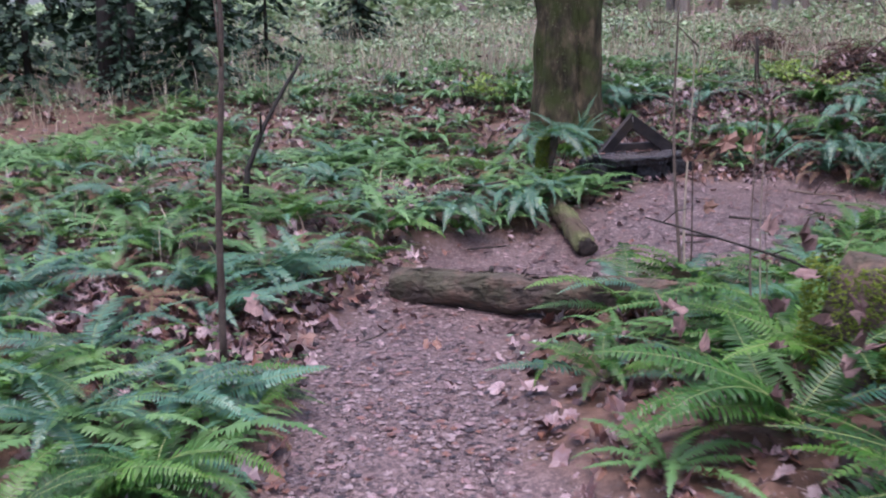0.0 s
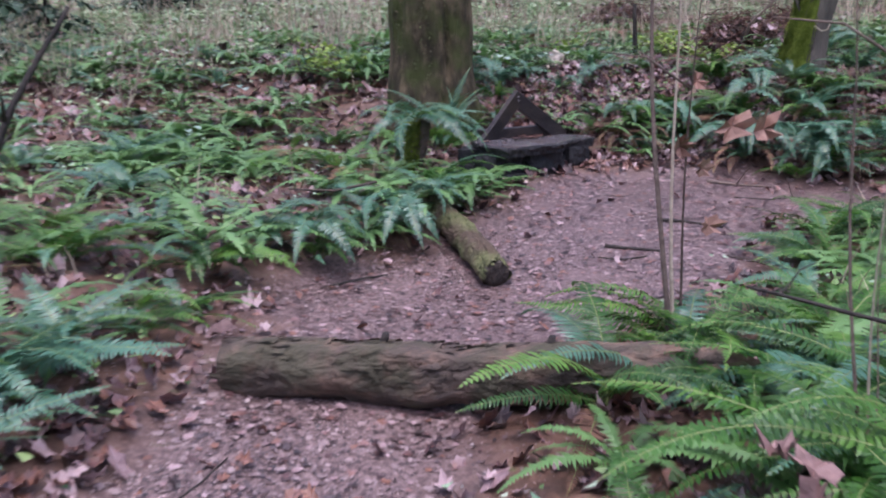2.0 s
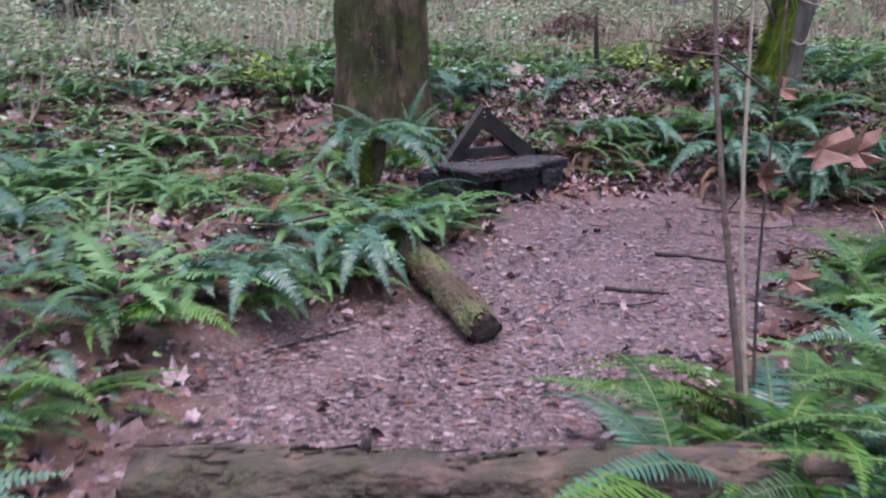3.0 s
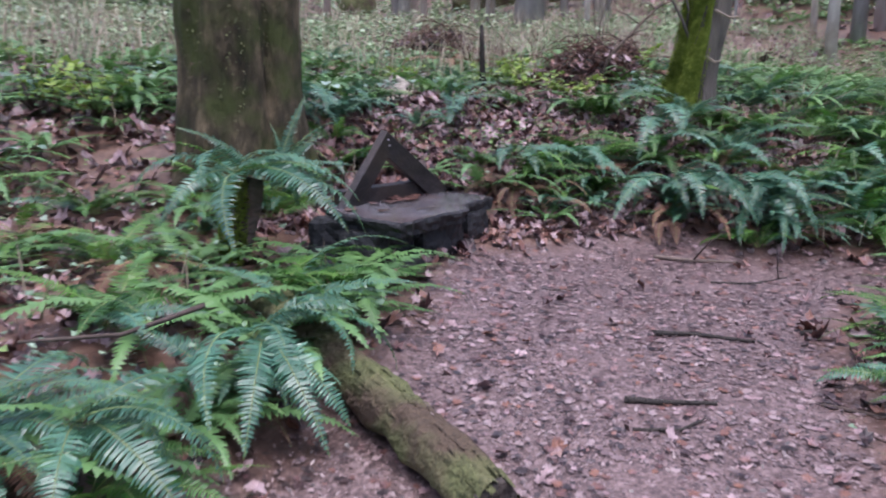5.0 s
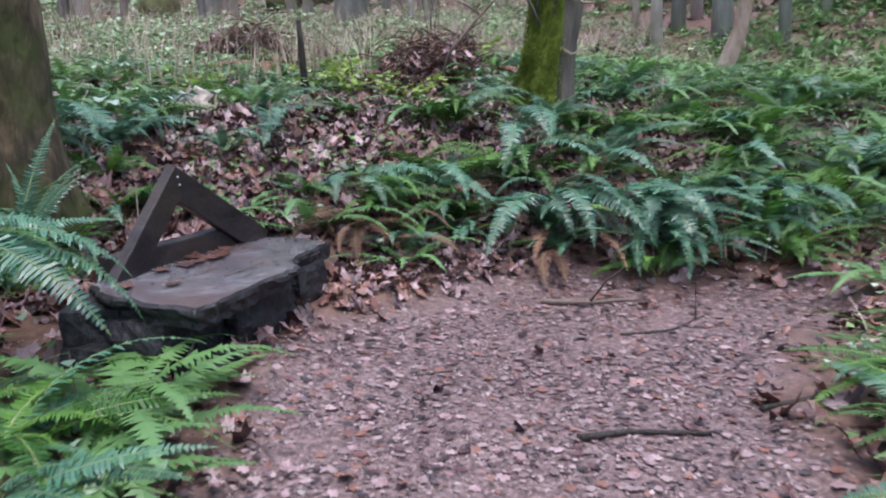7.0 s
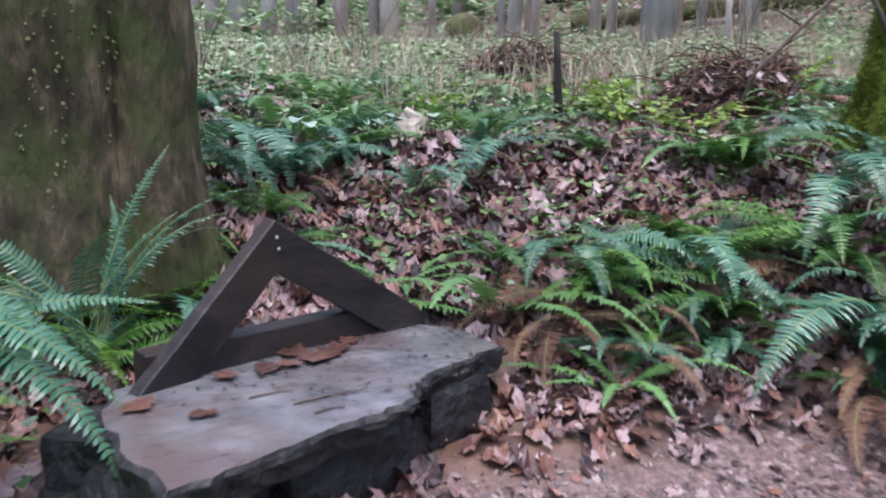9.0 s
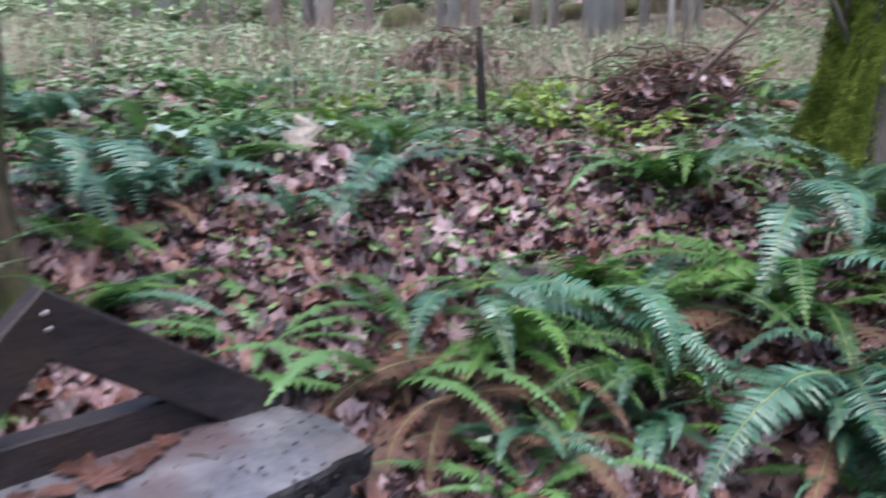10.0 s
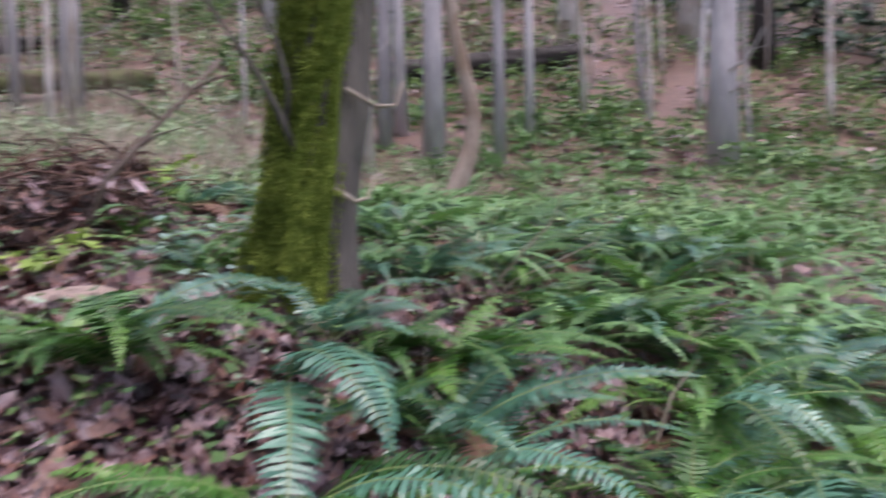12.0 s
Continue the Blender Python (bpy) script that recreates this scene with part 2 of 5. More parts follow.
def land(x, y):
    """Height of the ground: a gently climbing trail, a bank behind the bench, rising woods and a ridge to the east."""
    x, y = np.asarray(x, dtype=float), np.asarray(y, dtype=float)
    z = 0.093 * (soft(y - 4.4, 0.8) - soft(y - 9.5, 0.8))
    d = y + 0.35 * (x - 3) - 9.2
    z = z + 1.16 * (1 - np.exp(-soft(d, 0.25) / 2.0)) + 0.11 * soft(d - 5.2, 1.0) - 0.11 * soft(d - 60, 6.0)
    e = 0.9 * x + 0.43 * y
    z = z + 0.45 * soft(e - 24, 2.5) - 0.45 * soft(e - 64, 5.0)
    z = z + 0.13 * soft(-x + 0.25 * (y - 5) - 1.2, 0.4) * np.exp(-((y - 6) / 4.0) ** 2) * np.exp(-(np.minimum(x, 0) / 6) ** 2)
    z = z - 0.11 * np.exp(-((x - 0.9) ** 2 / 1.0 + (y - 6.3) ** 2 / 1.3))
    z = z - 0.6 * np.exp(-((x - 13.4) ** 2 + (y - 13.0) ** 2) / 9.0)
    z = z - 0.14 * np.exp(-((x - 4.4) ** 2 / 5.0 + (y - 12.5) ** 2 / 1.6))
    off = 1 - trodden(x, y)
    z = z + off * (0.05 + 0.045 * np.sin(2.1 * x + 1.3 * np.sin(1.7 * y)) * np.sin(2.4 * y + 0.9 * np.sin(1.9 * x)))
    z = z + 0.08 * np.exp(-((x - 1.95) ** 2 / 0.25 + (y - 8.55) ** 2 / 0.16))
    z = z + 0.16 * np.exp(-((x - 3.22) ** 2 / 0.12 + (y - 10.75) ** 2 / 0.10))
    z = z + off * 0.14 * np.exp(-((x - 1.7) ** 2 + (y - 3.4) ** 2) / 0.8)
    return z


def at(x, y, dz=0.0):
    return Vector((x, y, float(land(x, y)) + dz))


def mesh_ob(name, verts, faces, mat, parent=None, smooth=True):
    me = bpy.data.meshes.new(name)
    me.from_pydata(verts, [], faces)
    me.materials.append(mat)
    if smooth:
        me.shade_smooth()
    ob = new(name, me)
    ob.parent = parent
    return ob


def steps(lo, hi, fine, far, growth):
    """Coordinates that are dense between lo and hi and widen beyond."""
    mid = list(np.arange(lo, hi + 1e-6, fine))
    out, v, d = [], hi, fine
    while v < far:
        d *= growth
        v += d
        out.append(v)
    back, v, d = [], lo, fine
    while v > -far:
        d *= growth
        v -= d
        back.append(v)
    return np.array(back[::-1] + mid + out)


def build_ground():
    xs, ys = steps(-4, 8, 0.08, 420, 1.09), steps(-1, 13, 0.08, 420, 1.09)
    gx, gy = np.meshgrid(xs, ys)
    gz = land(gx, gy)
    mask = trodden(gx, gy)
    near = np.exp(-((gx - 2) / 14) ** 2 - ((gy - 6) / 14) ** 2)
    wob = np.array([noise.noise((a * 2.6, b * 2.6, 0)) + 0.5 * noise.noise((a * 7, b * 7, 3)) for a, b in zip(gx.ravel(), gy.ravel())]).reshape(gx.shape)
    gz = gz + wob * near * (0.012 + 0.03 * (1 - mask))
    nx = len(xs)
    idx = np.arange(len(ys) * nx).reshape(len(ys), nx)
    faces = np.stack([idx[:-1, :-1], idx[:-1, 1:], idx[1:, 1:], idx[1:, :-1]], -1).reshape(-1, 4)
    ob = mesh_ob("ground", np.stack([gx, gy, gz], -1).reshape(-1, 3).tolist(), faces.tolist(), ground_material())
    attr = ob.data.attributes.new("trodden", "FLOAT", "POINT")
    edge = np.array([noise.noise((a * 3.1, b * 3.1, 8)) for a, b in zip(gx.ravel(), gy.ravel())])
    attr.data.foreach_set("value", np.clip(mask.ravel() + 0.5 * edge * (mask.ravel() > 0.02) * (mask.ravel() < 0.98), 0, 1).astype(np.float32))
    return tagged(ob, "brown trodden duff trail through mossy forest floor", "forest floor", kind="structure")


build_ground()


# ---- tubes: trunks, stems, logs ----
def tube(points, radii, sides=12, rough=0.0, lobes=0.0, seed=0, cap=True):
    """Vertices and faces of a tapering, uneven tube along points."""
    pts = [Vector(p) for p in points]
    verts, faces = [], []
    ref = Vector((0.31, 0.95, 0.05))
    for i, p in enumerate(pts):
        t = (pts[min(i + 1, len(pts) - 1)] - pts[max(i - 1, 0)]).normalized()
        a = t.cross(ref if abs(t.dot(ref)) < 0.9 else Vector((1, 0, 0))).normalized()
        b = t.cross(a)
        for k in range(sides):
            an = 2 * math.pi * k / sides
            r = radii[i]
            if rough:
                r *= 1 + rough * noise.noise((math.cos(an) * 1.7 + seed, math.sin(an) * 1.7, (p - pts[0]).length * 2.2 / max(radii[0] * 6, 0.2)))
            if lobes:
                r *= 1 + lobes * math.cos(an * 5 + seed) * max(0, 1 - i / 4)
            verts.append(p + (a * math.cos(an) + b * math.sin(an)) * r)
    for i in range(len(pts) - 1):
        for k in range(sides):
            j = (k + 1) % sides
            faces.append((i * sides + k, i * sides + j, (i + 1) * sides + j, (i + 1) * sides + k))
    if cap:
        faces.append(tuple(range(sides))[::-1])
        faces.append(tuple(range((len(pts) - 1) * sides, len(pts) * sides)))
    return verts, faces


def join(pieces):
    verts, faces = [], []
    for v, f in pieces:
        o = len(verts)
        verts += v
        faces += [tuple(i + o for i in q) for q in f]
    return verts, faces


def curve_points(a, b, count, wander, seed):
    r = random.Random(seed)
    a, b = Vector(a), Vector(b)
    ph = [r.uniform(0, 6.3) for _ in range(4)]
    out = []
    for i in range(count):
        u = i / (count - 1)
        w = wander * math.sin(math.pi * u) if i else 0
        out.append(a.lerp(b, u) + Vector((math.sin(3.1 * u + ph[0]), math.sin(4.3 * u + ph[1]), 0.3 * math.sin(5 * u + ph[2]))) * w)
    return out


def empty(name, p, label, category, group=""):
    ob = new(name)
    ob.location = p
    ob.empty_display_size = 0.1
    return tagged(ob, label, category, group)


def part(name, pieces, mat, parent, label="", smooth=True, kind=""):
    v, f = pieces
    o = parent.matrix_basis.translation if parent.parent is None else parent.parent.matrix_basis.translation
    ob = mesh_ob(name, [tuple(Vector(q) - o) for q in v], f, mat, parent, smooth)
    return tagged(ob, label, kind=kind)


# ---- trees ----
def furrowed(piece, o):
    """Bark relief: long furrows and lumps pushed into a tube's skin."""
    out = []
    for q in piece[0]:
        d = Vector((q.x - o.x, q.y - o.y, 0))
        n = d.normalized() if d.length else d
        k = noise.noise((q.x * 9, q.y * 9, q.z * 1.6)) * .036 + noise.noise((q.x * 22, q.y * 22, q.z * 6)) * .010 + noise.noise((q.x * 3, q.y * 3, q.z * 2.5)) * .025
        out.append(q + n * k)
    return out, piece[1]


def big_tree():
    """The broad two-stemmed trunk behind the bench."""
    base = at(1.55, 10.36, -0.15)
    tree = empty("tree", base, "broad twin-stemmed brown tree trunk with mossy bark behind the bench", "tree")
    prof = [(0, .46), (.12, .42), (.3, .375), (.6, .345), (1.1, .325), (1.8, .315), (2.8, .30), (4.5, .28), (7, .25), (11, .17)]
    zs = [k * .09 for k in range(40)] + [3.6 + k * .7 for k in range(12)]
    rs = [float(np.interp(z, [p[0] for p in prof], [p[1] for p in prof])) for z in zs]
    pts = [base + Vector((-0.10 - 0.01 * z, 0.0, z)) for z in zs]
    trunk = part("trunk", furrowed(tube(pts, [r * .92 for r in rs], 64, 0.16, 0.10, 3), base), BARK, tree)
    pts = [base + Vector((0.17 + 0.012 * z + .05 * math.exp(-z * 2.2), -0.03 - .05 * math.exp(-z * 2.2), z)) for z in zs]
    part("second_stem", furrowed(tube(pts, [r * (.63 + .16 * math.exp(-z * 2.2)) for r, z in zip(rs, zs)], 48, 0.16, 0.10, 9), base), BARK, tree)
    for i in range(7):
        a, z = i * 2.4, 4.5 + i * 0.9
        p = base + Vector((0, 0, z))
        part("limb", tube(curve_points(p, p + Vector((math.cos(a) * 2.6, math.sin(a) * 2.6, 1.8)), 7, 0.2, i), [.09, .08, .065, .05, .04, .03, .015], 7), BARK, tree)
    strip = []
    for i in range(2600):
        a, z = rnd.uniform(0, 6.28), rnd.uniform(0.1, 3.5)
        p = base + Vector((-0.1 + math.cos(a) * .31, math.sin(a) * .31, z))
        strip.append(blob_leaf(p, rnd.uniform(.01, .024), rnd, Vector((math.cos(a), math.sin(a), -1.2))))
    part("moss", join(strip), LOGMOSS, trunk, "olive moss tufts on bark", kind="stuff")
    return tree


def blob_leaf(p, size, r, along=None):
    """One small folded leaf."""
    a = r.uniform(0, 6.28)
    d = (along or Vector((math.cos(a), math.sin(a), r.uniform(-.5, .5)))).normalized()
    s = d.cross(Vector((0, 0, 1)))
    if s.length < 0.05:
        s = Vector((1, 0, 0))
    s = (s.normalized() + Vector((r.uniform(-.4, .4), r.uniform(-.4, .4), r.uniform(-.6, .6)))).normalized() * size * 0.42
    up = d.cross(s).normalized() * size * 0.14
    return [p, p + d * size * .45 + s + up, p + d * size, p + d * size * .45 - s + up], [(0, 1, 2), (0, 2, 3)]


def moss_tree():
    base = at(5.73, 10.31, -0.15)
    tree = empty("tree", base, "leaning tree trunk thickly wrapped in bright green moss", "tree")
    lean = Vector((0.67, -0.74, 0)) * 0.125
    shape = [(0, .30), (.15, .25), (.4, .20), (.8, .178), (1.4, .172), (2.2, .165), (3.4, .15), (6, .14), (10, .08)]
    prof = [(z, float(np.interp(z, [q[0] for q in shape], [q[1] for q in shape]))) for z in [k * .12 for k in range(30)] + [4, 5, 6, 8, 10]]
    pts = [base + lean * z + Vector((0, 0, z)) for z, _ in prof]
    trunk = part("trunk", furrowed(tube(pts, [r for _, r in prof], 40, 0.14, 0.08, 5), base), BARK_DULL, tree)
    shell_v, shell_f, cols = [], [], 34
    for i, (z, q) in enumerate(prof[:32]):
        for k in range(cols):
            a = 2.85 + (k / (cols - 1) - .5) * 3.0
            n = Vector((math.cos(a), math.sin(a), 0))
            lump = noise.noise((n.x * 3, n.y * 3, z * 4)) * .05 + noise.noise((n.x * 11, n.y * 11, z * 14)) * .025
            edge = min(k, cols - 1 - k) / 7 + .35 * noise.noise((a * 2, z * 1.7, 4))
            shell_v.append(base + lean * z + Vector((0, 0, z)) + n * (q * (.90 + .18 * max(0, min(1, edge))) + (lump + .008) * max(0, min(1, edge * 1.5))))
    for i in range(31):
        for k in range(cols - 1):
            shell_f.append((i * cols + k, i * cols + k + 1, (i + 1) * cols + k + 1, (i + 1) * cols + k))
    part("moss_mat", (shell_v, shell_f), MOSS, trunk, "thick bright green moss mat")
    r = random.Random(21)
    tufts = []
    for i in range(26000):
        z = 0.12 + 3.6 * r.random() ** 1.25
        a = max(-1.45, min(1.45, r.gauss(0, 0.75)))
        base_an = 2.85
        rr = np.interp(z, [q[0] for q in prof], [q[1] for q in prof])
        n = Vector((math.cos(base_an + a), math.sin(base_an + a), 0))
        if noise.noise((n.x * 2.2, n.y * 2.2, z * 1.6)) < -0.8 + 0.42 * abs(a):
            continue
        p = base + lean * z + Vector((0, 0, z)) + n * (rr * (1.05 + .12 * max(0, 1 - abs(a) / 1.6)) + noise.noise((n.x * 3, n.y * 3, z * 4)) * .05 + r.uniform(0, .025))
        tufts.append(blob_leaf(p, r.uniform(.008, .020), r, n + Vector((r.uniform(-.6, .6), r.uniform(-.6, .6), r.uniform(-1.3, .2)))))
    part("moss", join(tufts), MOSS, trunk, "bright green moss coat", kind="stuff")
    for q0, q1, w in (((5.60, 10.2, 1.9), (5.24, 10.5, 2.75), .016), ((5.60, 10.25, 2.0), (5.33, 10.2, 2.85), .013)):
        part("shoot", tube(curve_points(q0, q1, 6, .06, int(w * 1000)), [w, w * .9, w * .75, w * .6, w * .45, w * .25], 6, .2), BARK_DULL, tree, "thin mossy side shoot")
    for i, (z, a, ln) in enumerate([(2.1, 2.3, 1.3), (2.6, 4.0, 1.8), (3.2, 0.6, 2.0), (4.5, 5.4, 2.2)]):
        p = base + lean * z + Vector((0, 0, z))
        part("limb", tube(curve_points(p, p + Vector((math.cos(a) * ln, math.sin(a) * ln, 0.9)), 6, 0.15, 40 + i), [.05, .045, .035, .025, .018, .008], 7), BARK_DULL, tree)
    for z, o, ln, up in ((1.02, 0.0, 0.22, .05), (0.62, 0.1, 0.14, .03)):
        front = Vector((-0.45, -0.85, 0))
        p = base + lean * z + Vector((0, 0, z)) + front * 0.2
        q = p + Vector((0.18, -0.16, -0.07)) * ln * 4
        part("twig", tube([p, p.lerp(q, .6) + Vector((0, 0, -.03)), q, q + Vector((0.02, -0.03, 0.1))], [.011, .010, .008, .004], 6), TWIG_PALE, tree, "short pale broken twig")
    return tree


def bent_tree():
    base = at(13.68, 13.32, -0.2)
    tree = empty("tree", base, "slender pale crooked tree trunk, bent at its foot", "tree")
    right = Vector((0.55, -0.83, 0))
    prof = [(0, -.03, .20), (.15, -.02, .145), (.35, .03, .115), (.6, .14, .10), (.85, .20, .09), (1.1, .19, .085), (1.4, .11, .08), (1.75, .03, .078), (2.4, -.02, .075), (4, -.05, .065), (8, .1, .03)]
    part("trunk", tube([base + (right * o + Vector((0, 0, z))) * 1.65 for z, o, _ in prof], [r * 1.3 for *_, r in prof], 16, 0.22, 0, 2), BARK_TAN, tree)
    for i, (z, a) in enumerate(((3.2, 1.0), (4.4, 3.4), (5.5, 5.2))):
        p = base + Vector((-.05, .06, z * 1.65))
        part("limb", tube(curve_points(p, p + Vector((math.cos(a) * 1.1, math.sin(a) * 1.1, .9)), 5, .1, 70 + i), [.035, .028, .02, .013, .005], 6), BARK_PALE, tree)
    return tree


def tall_tree(x, y, r, mat, h=16.0, tilt=(0, 0), branches=5, label="slender grey-barked forest tree", sides=10):
    base = at(x, y, -0.2)
    tree = empty("tree", base, label, "tree", "trees of the wood")
    top = base + Vector((tilt[0], tilt[1], h))
    pts = curve_points(base, top, 8, 0.08, int(x * 13 + y * 7))
    part("trunk", tube(pts, [r * k for k in (1.3, 1.0, .93, .85, .75, .6, .4, .15)], sides, 0.08, 0, x), mat, tree)
    sticks = []
    q = random.Random(int(x * 31 + y * 17))
    for i in range(branches):
        z = q.uniform(1.5, h * .6)
        a = q.uniform(0, 6.28)
        p = base.lerp(top, z / h)
        ln = q.uniform(.5, 1.8)
        sticks.append(tube([p, p + Vector((math.cos(a), math.sin(a), .25)) * ln * .6, p + Vector((math.cos(a), math.sin(a), .5)) * ln], [r * .16, r * .1, r * .03], 4))
    if sticks:
        part("branch_work", join(sticks), mat, tree, kind="stuff")
    return tree


big_tree()
moss_tree()
bent_tree()
# the trees that stand out against the slope, by distance
for x, y, r, kind in [(6.95, 29.3, .22, 1), (7.3, 25.9, .25, 1), (7.05, 26.2, .15, 0), (8.9, 27.5, .12, 1), (11.25, 31.6, .28, 0), (11.7, 23.9, .15, 1), (11.6, 21.3, .42, 0), (14.0, 24.0, .14, 1),
                      (13.9, 22.9, .13, 0), (14.2, 21.6, .18, 0), (11.4, 26.9, .14, 1), (11.3, 22.6, .1, 1), (16.6, 16.1, .18, 0), (16.5, 15.0, .24, 0), (14.7, 22.4, .18, 0), (19.2, 10.25, .34, 0),
                      (29.7, 10.4, .40, 2), (14.8, 15.4, .13, 1), (19.5, 14.2, .12, 0), (20.9, 13.4, .09, 1), (17.0, 13.9, .14, 0), (17.8, 16.4, .15, 0), (10.2, 25.2, .2, 0), (10.4, 24.4, .11, 1),
                      (6.3, 33.0, .3, 0), (5.2, 31.0, .26, 0), (3.9, 34.0, .3, 1), (9.4, 24.0, .1, 0), (12.4, 19.6, .08, 1)]:
    tall_tree(x, y, r * .74, (BARK_GREY_HAZED, BARK_PALE, BARK_DARK)[kind], 17, (rnd.uniform(-.4, .4), rnd.uniform(-.4, .4)))
r2 = random.Random(5)
for i in range(70):
    a, d = r2.uniform(-1.75, 0.55), r2.uniform(32, 62)
    x, y = -math.sin(a) * d, math.cos(a) * d
    tall_tree(x, y, r2.uniform(.1, .32), r2.choice((BARK_GREY_HAZED, BARK_GREY_HAZED, BARK_PALE, BARK_DARK)), 18, (r2.uniform(-.6, .6), r2.uniform(-.6, .6)), 3, sides=7)
for i in range(26):
    a, d = r2.uniform(-1.7, -0.5), r2.uniform(17, 30)
    x, y = 2 - math.sin(a) * d, 6 + math.cos(a) * d
    tall_tree(x, y, r2.uniform(.03, .08), r2.choice((BARK_GREY_HAZED, BARK_PALE)), 9, (r2.uniform(-.6, .6), r2.uniform(-.6, .6)), 6, "thin grey forest sapling", sides=6)
tall_tree(-5.7, 14.2, .14, BARK_DARK, 14, (0.3, 0), 8, "dark slim tree trunk beside the conifers")
tall_tree(-5.4, 14.3, .07, BARK_DARK, 8, (0.9, 0), 5, "dark slim tree trunk beside the conifers")


def conifer(x, y, h, w, seed):
    """A dark young evergreen, boughs to the ground."""
    base = at(x, y, -0.1)
    tree = empty("conifer", base, "dark green young conifer with boughs to the ground", "conifer", "young conifers")
    part("trunk", tube([base, base + Vector((0, 0, h))], [.07, .01], 8), BARK_DARK, tree)
    r = random.Random(seed)
    leaves = []
    for i in range(95):
        u = r.random() ** 1.3
        z, a = 0.15 + u * h * .95, r.uniform(0, 6.28)
        ln = w * (1 - u) * r.uniform(.6, 1.1) + .12
        tip = base + Vector((math.cos(a) * ln, math.sin(a) * ln, z - ln * .28))
        st = base + Vector((0, 0, z))
        for k in range(16):
            p = st.lerp(tip, (k + r.random()) / 16)
            leaves.append(blob_leaf(p, r.uniform(.10, .24), r, (tip - st) * .6 + Vector((r.uniform(-.6, .6), r.uniform(-.6, .6), r.uniform(-.5, .1))) * ln))
    part("crown", join(leaves), CONIFER, tree, kind="stuff")
    return tree


first = conifer(-7.3, 14.7, 4.5, 1.7, 1)
second = conifer(-4.2, 14.0, 3.0, 1.3, 2)
r3 = random.Random(9)
for i, (x, y, k) in enumerate([(-9.2, 14.6, 1.1), (-6.6, 17.0, 1.2), (-5.2, 13.6, .5), (-8.0, 12.6, .7), (-3.4, 16.2, .7), (-10.5, 17.5, 1.4), (-8.4, 19.5, 1.5), (-5.4, 20.0, 1.3),
                               (-12.5, 13.5, 1.2), (-2.2, 21.5, 1.0), (-11.0, 21.0, 1.6), (31.0, 6.0, 1.6), (33.0, 9.0, 1.7), (29.0, 3.0, 1.5), (35.0, 13.0, 1.5), (31, 0, 1.6)]):
    copy_thing((first, second)[i % 2], Matrix.Translation(at(x, y, -0.1)) @ Matrix.Rotation(r3.uniform(0, 6.28), 4, "Z") @ Matrix.Scale(k, 4))


# ---- the bench ----
def prism(outline, z0, z1, bevel=0.012, wob=0.01, seed=0):
    """A thick slab with an uneven, chamfered edge."""
    bm = bmesh.new()
    r = random.Random(seed)
    ring = []
    n = len(outline)
    for i, (x, y) in enumerate(outline):
        nx, ny = outline[(i + 1) % n]
        for k in range(5):
            u = k / 5
            j = wob if k else wob * .4
            ring.append((x + (nx - x) * u + r.uniform(-j, j), y + (ny - y) * u + r.uniform(-j, j)))
    cx, cy = sum(p[0] for p in ring) / len(ring), sum(p[1] for p in ring) / len(ring)

    def level(z, inset, jit):
        out = []
        for x, y in ring:
            d = math.hypot(x - cx, y - cy)
            k = 1 - (inset + r.uniform(0, jit)) / d
            out.append(bm.verts.new((cx + (x - cx) * k, cy + (y - cy) * k, z)))
        return out

    rows = [level(z1, bevel * 1.4, 0.006), level(z1 - bevel, 0.0, 0.006), level(z1 - (z1 - z0) * .35, -0.006, 0.02), level(z1 - (z1 - z0) * .7, 0.01, 0.03), level(z0, 0.02, 0.02)]
    for a, b in zip(rows, rows[1:]):
        for i in range(len(ring)):
            j = (i + 1) % len(ring)
            bm.faces.new((a[i], a[j], b[j], b[i]))
    bm.faces.new(rows[0])
    bm.faces.new(rows[-1][::-1])
    bmesh.ops.recalc_face_normals(bm, faces=bm.faces)
    v = [p.co.copy() for p in bm.verts]
    bm.verts.index_update()
    f = [tuple(q.index for q in face.verts) for face in bm.faces]
    bm.free()
    return v, f


def boulder(c, sx, sy, sz, rot, seed, blocky=0.6):
    """A rough split block of stone."""
    bm = bmesh.new()
    bmesh.ops.create_cube(bm, size=2)
    bmesh.ops.subdivide_edges(bm, edges=bm.edges, cuts=5, use_grid_fill=True)
    for v in bm.verts:
        s = v.co.normalized() * 1.15
        p = s.lerp(v.co, blocky)
        p *= 1 + 0.13 * noise.noise(p * 1.4 + Vector((seed * 3.1, 0, 0))) + 0.06 * noise.noise(p * 4 + Vector((seed, 5, 0)))
        v.co = Vector((p.x * sx, p.y * sy, p.z * sz))
    bmesh.ops.rotate(bm, verts=bm.verts, matrix=Matrix.Rotation(rot, 3, "Z"))
    out = [v.co + Vector(c) for v in bm.verts]
    bm.verts.index_update()
    f = [tuple(q.index for q in face.verts) for face in bm.faces]
    bm.free()
    return out, f


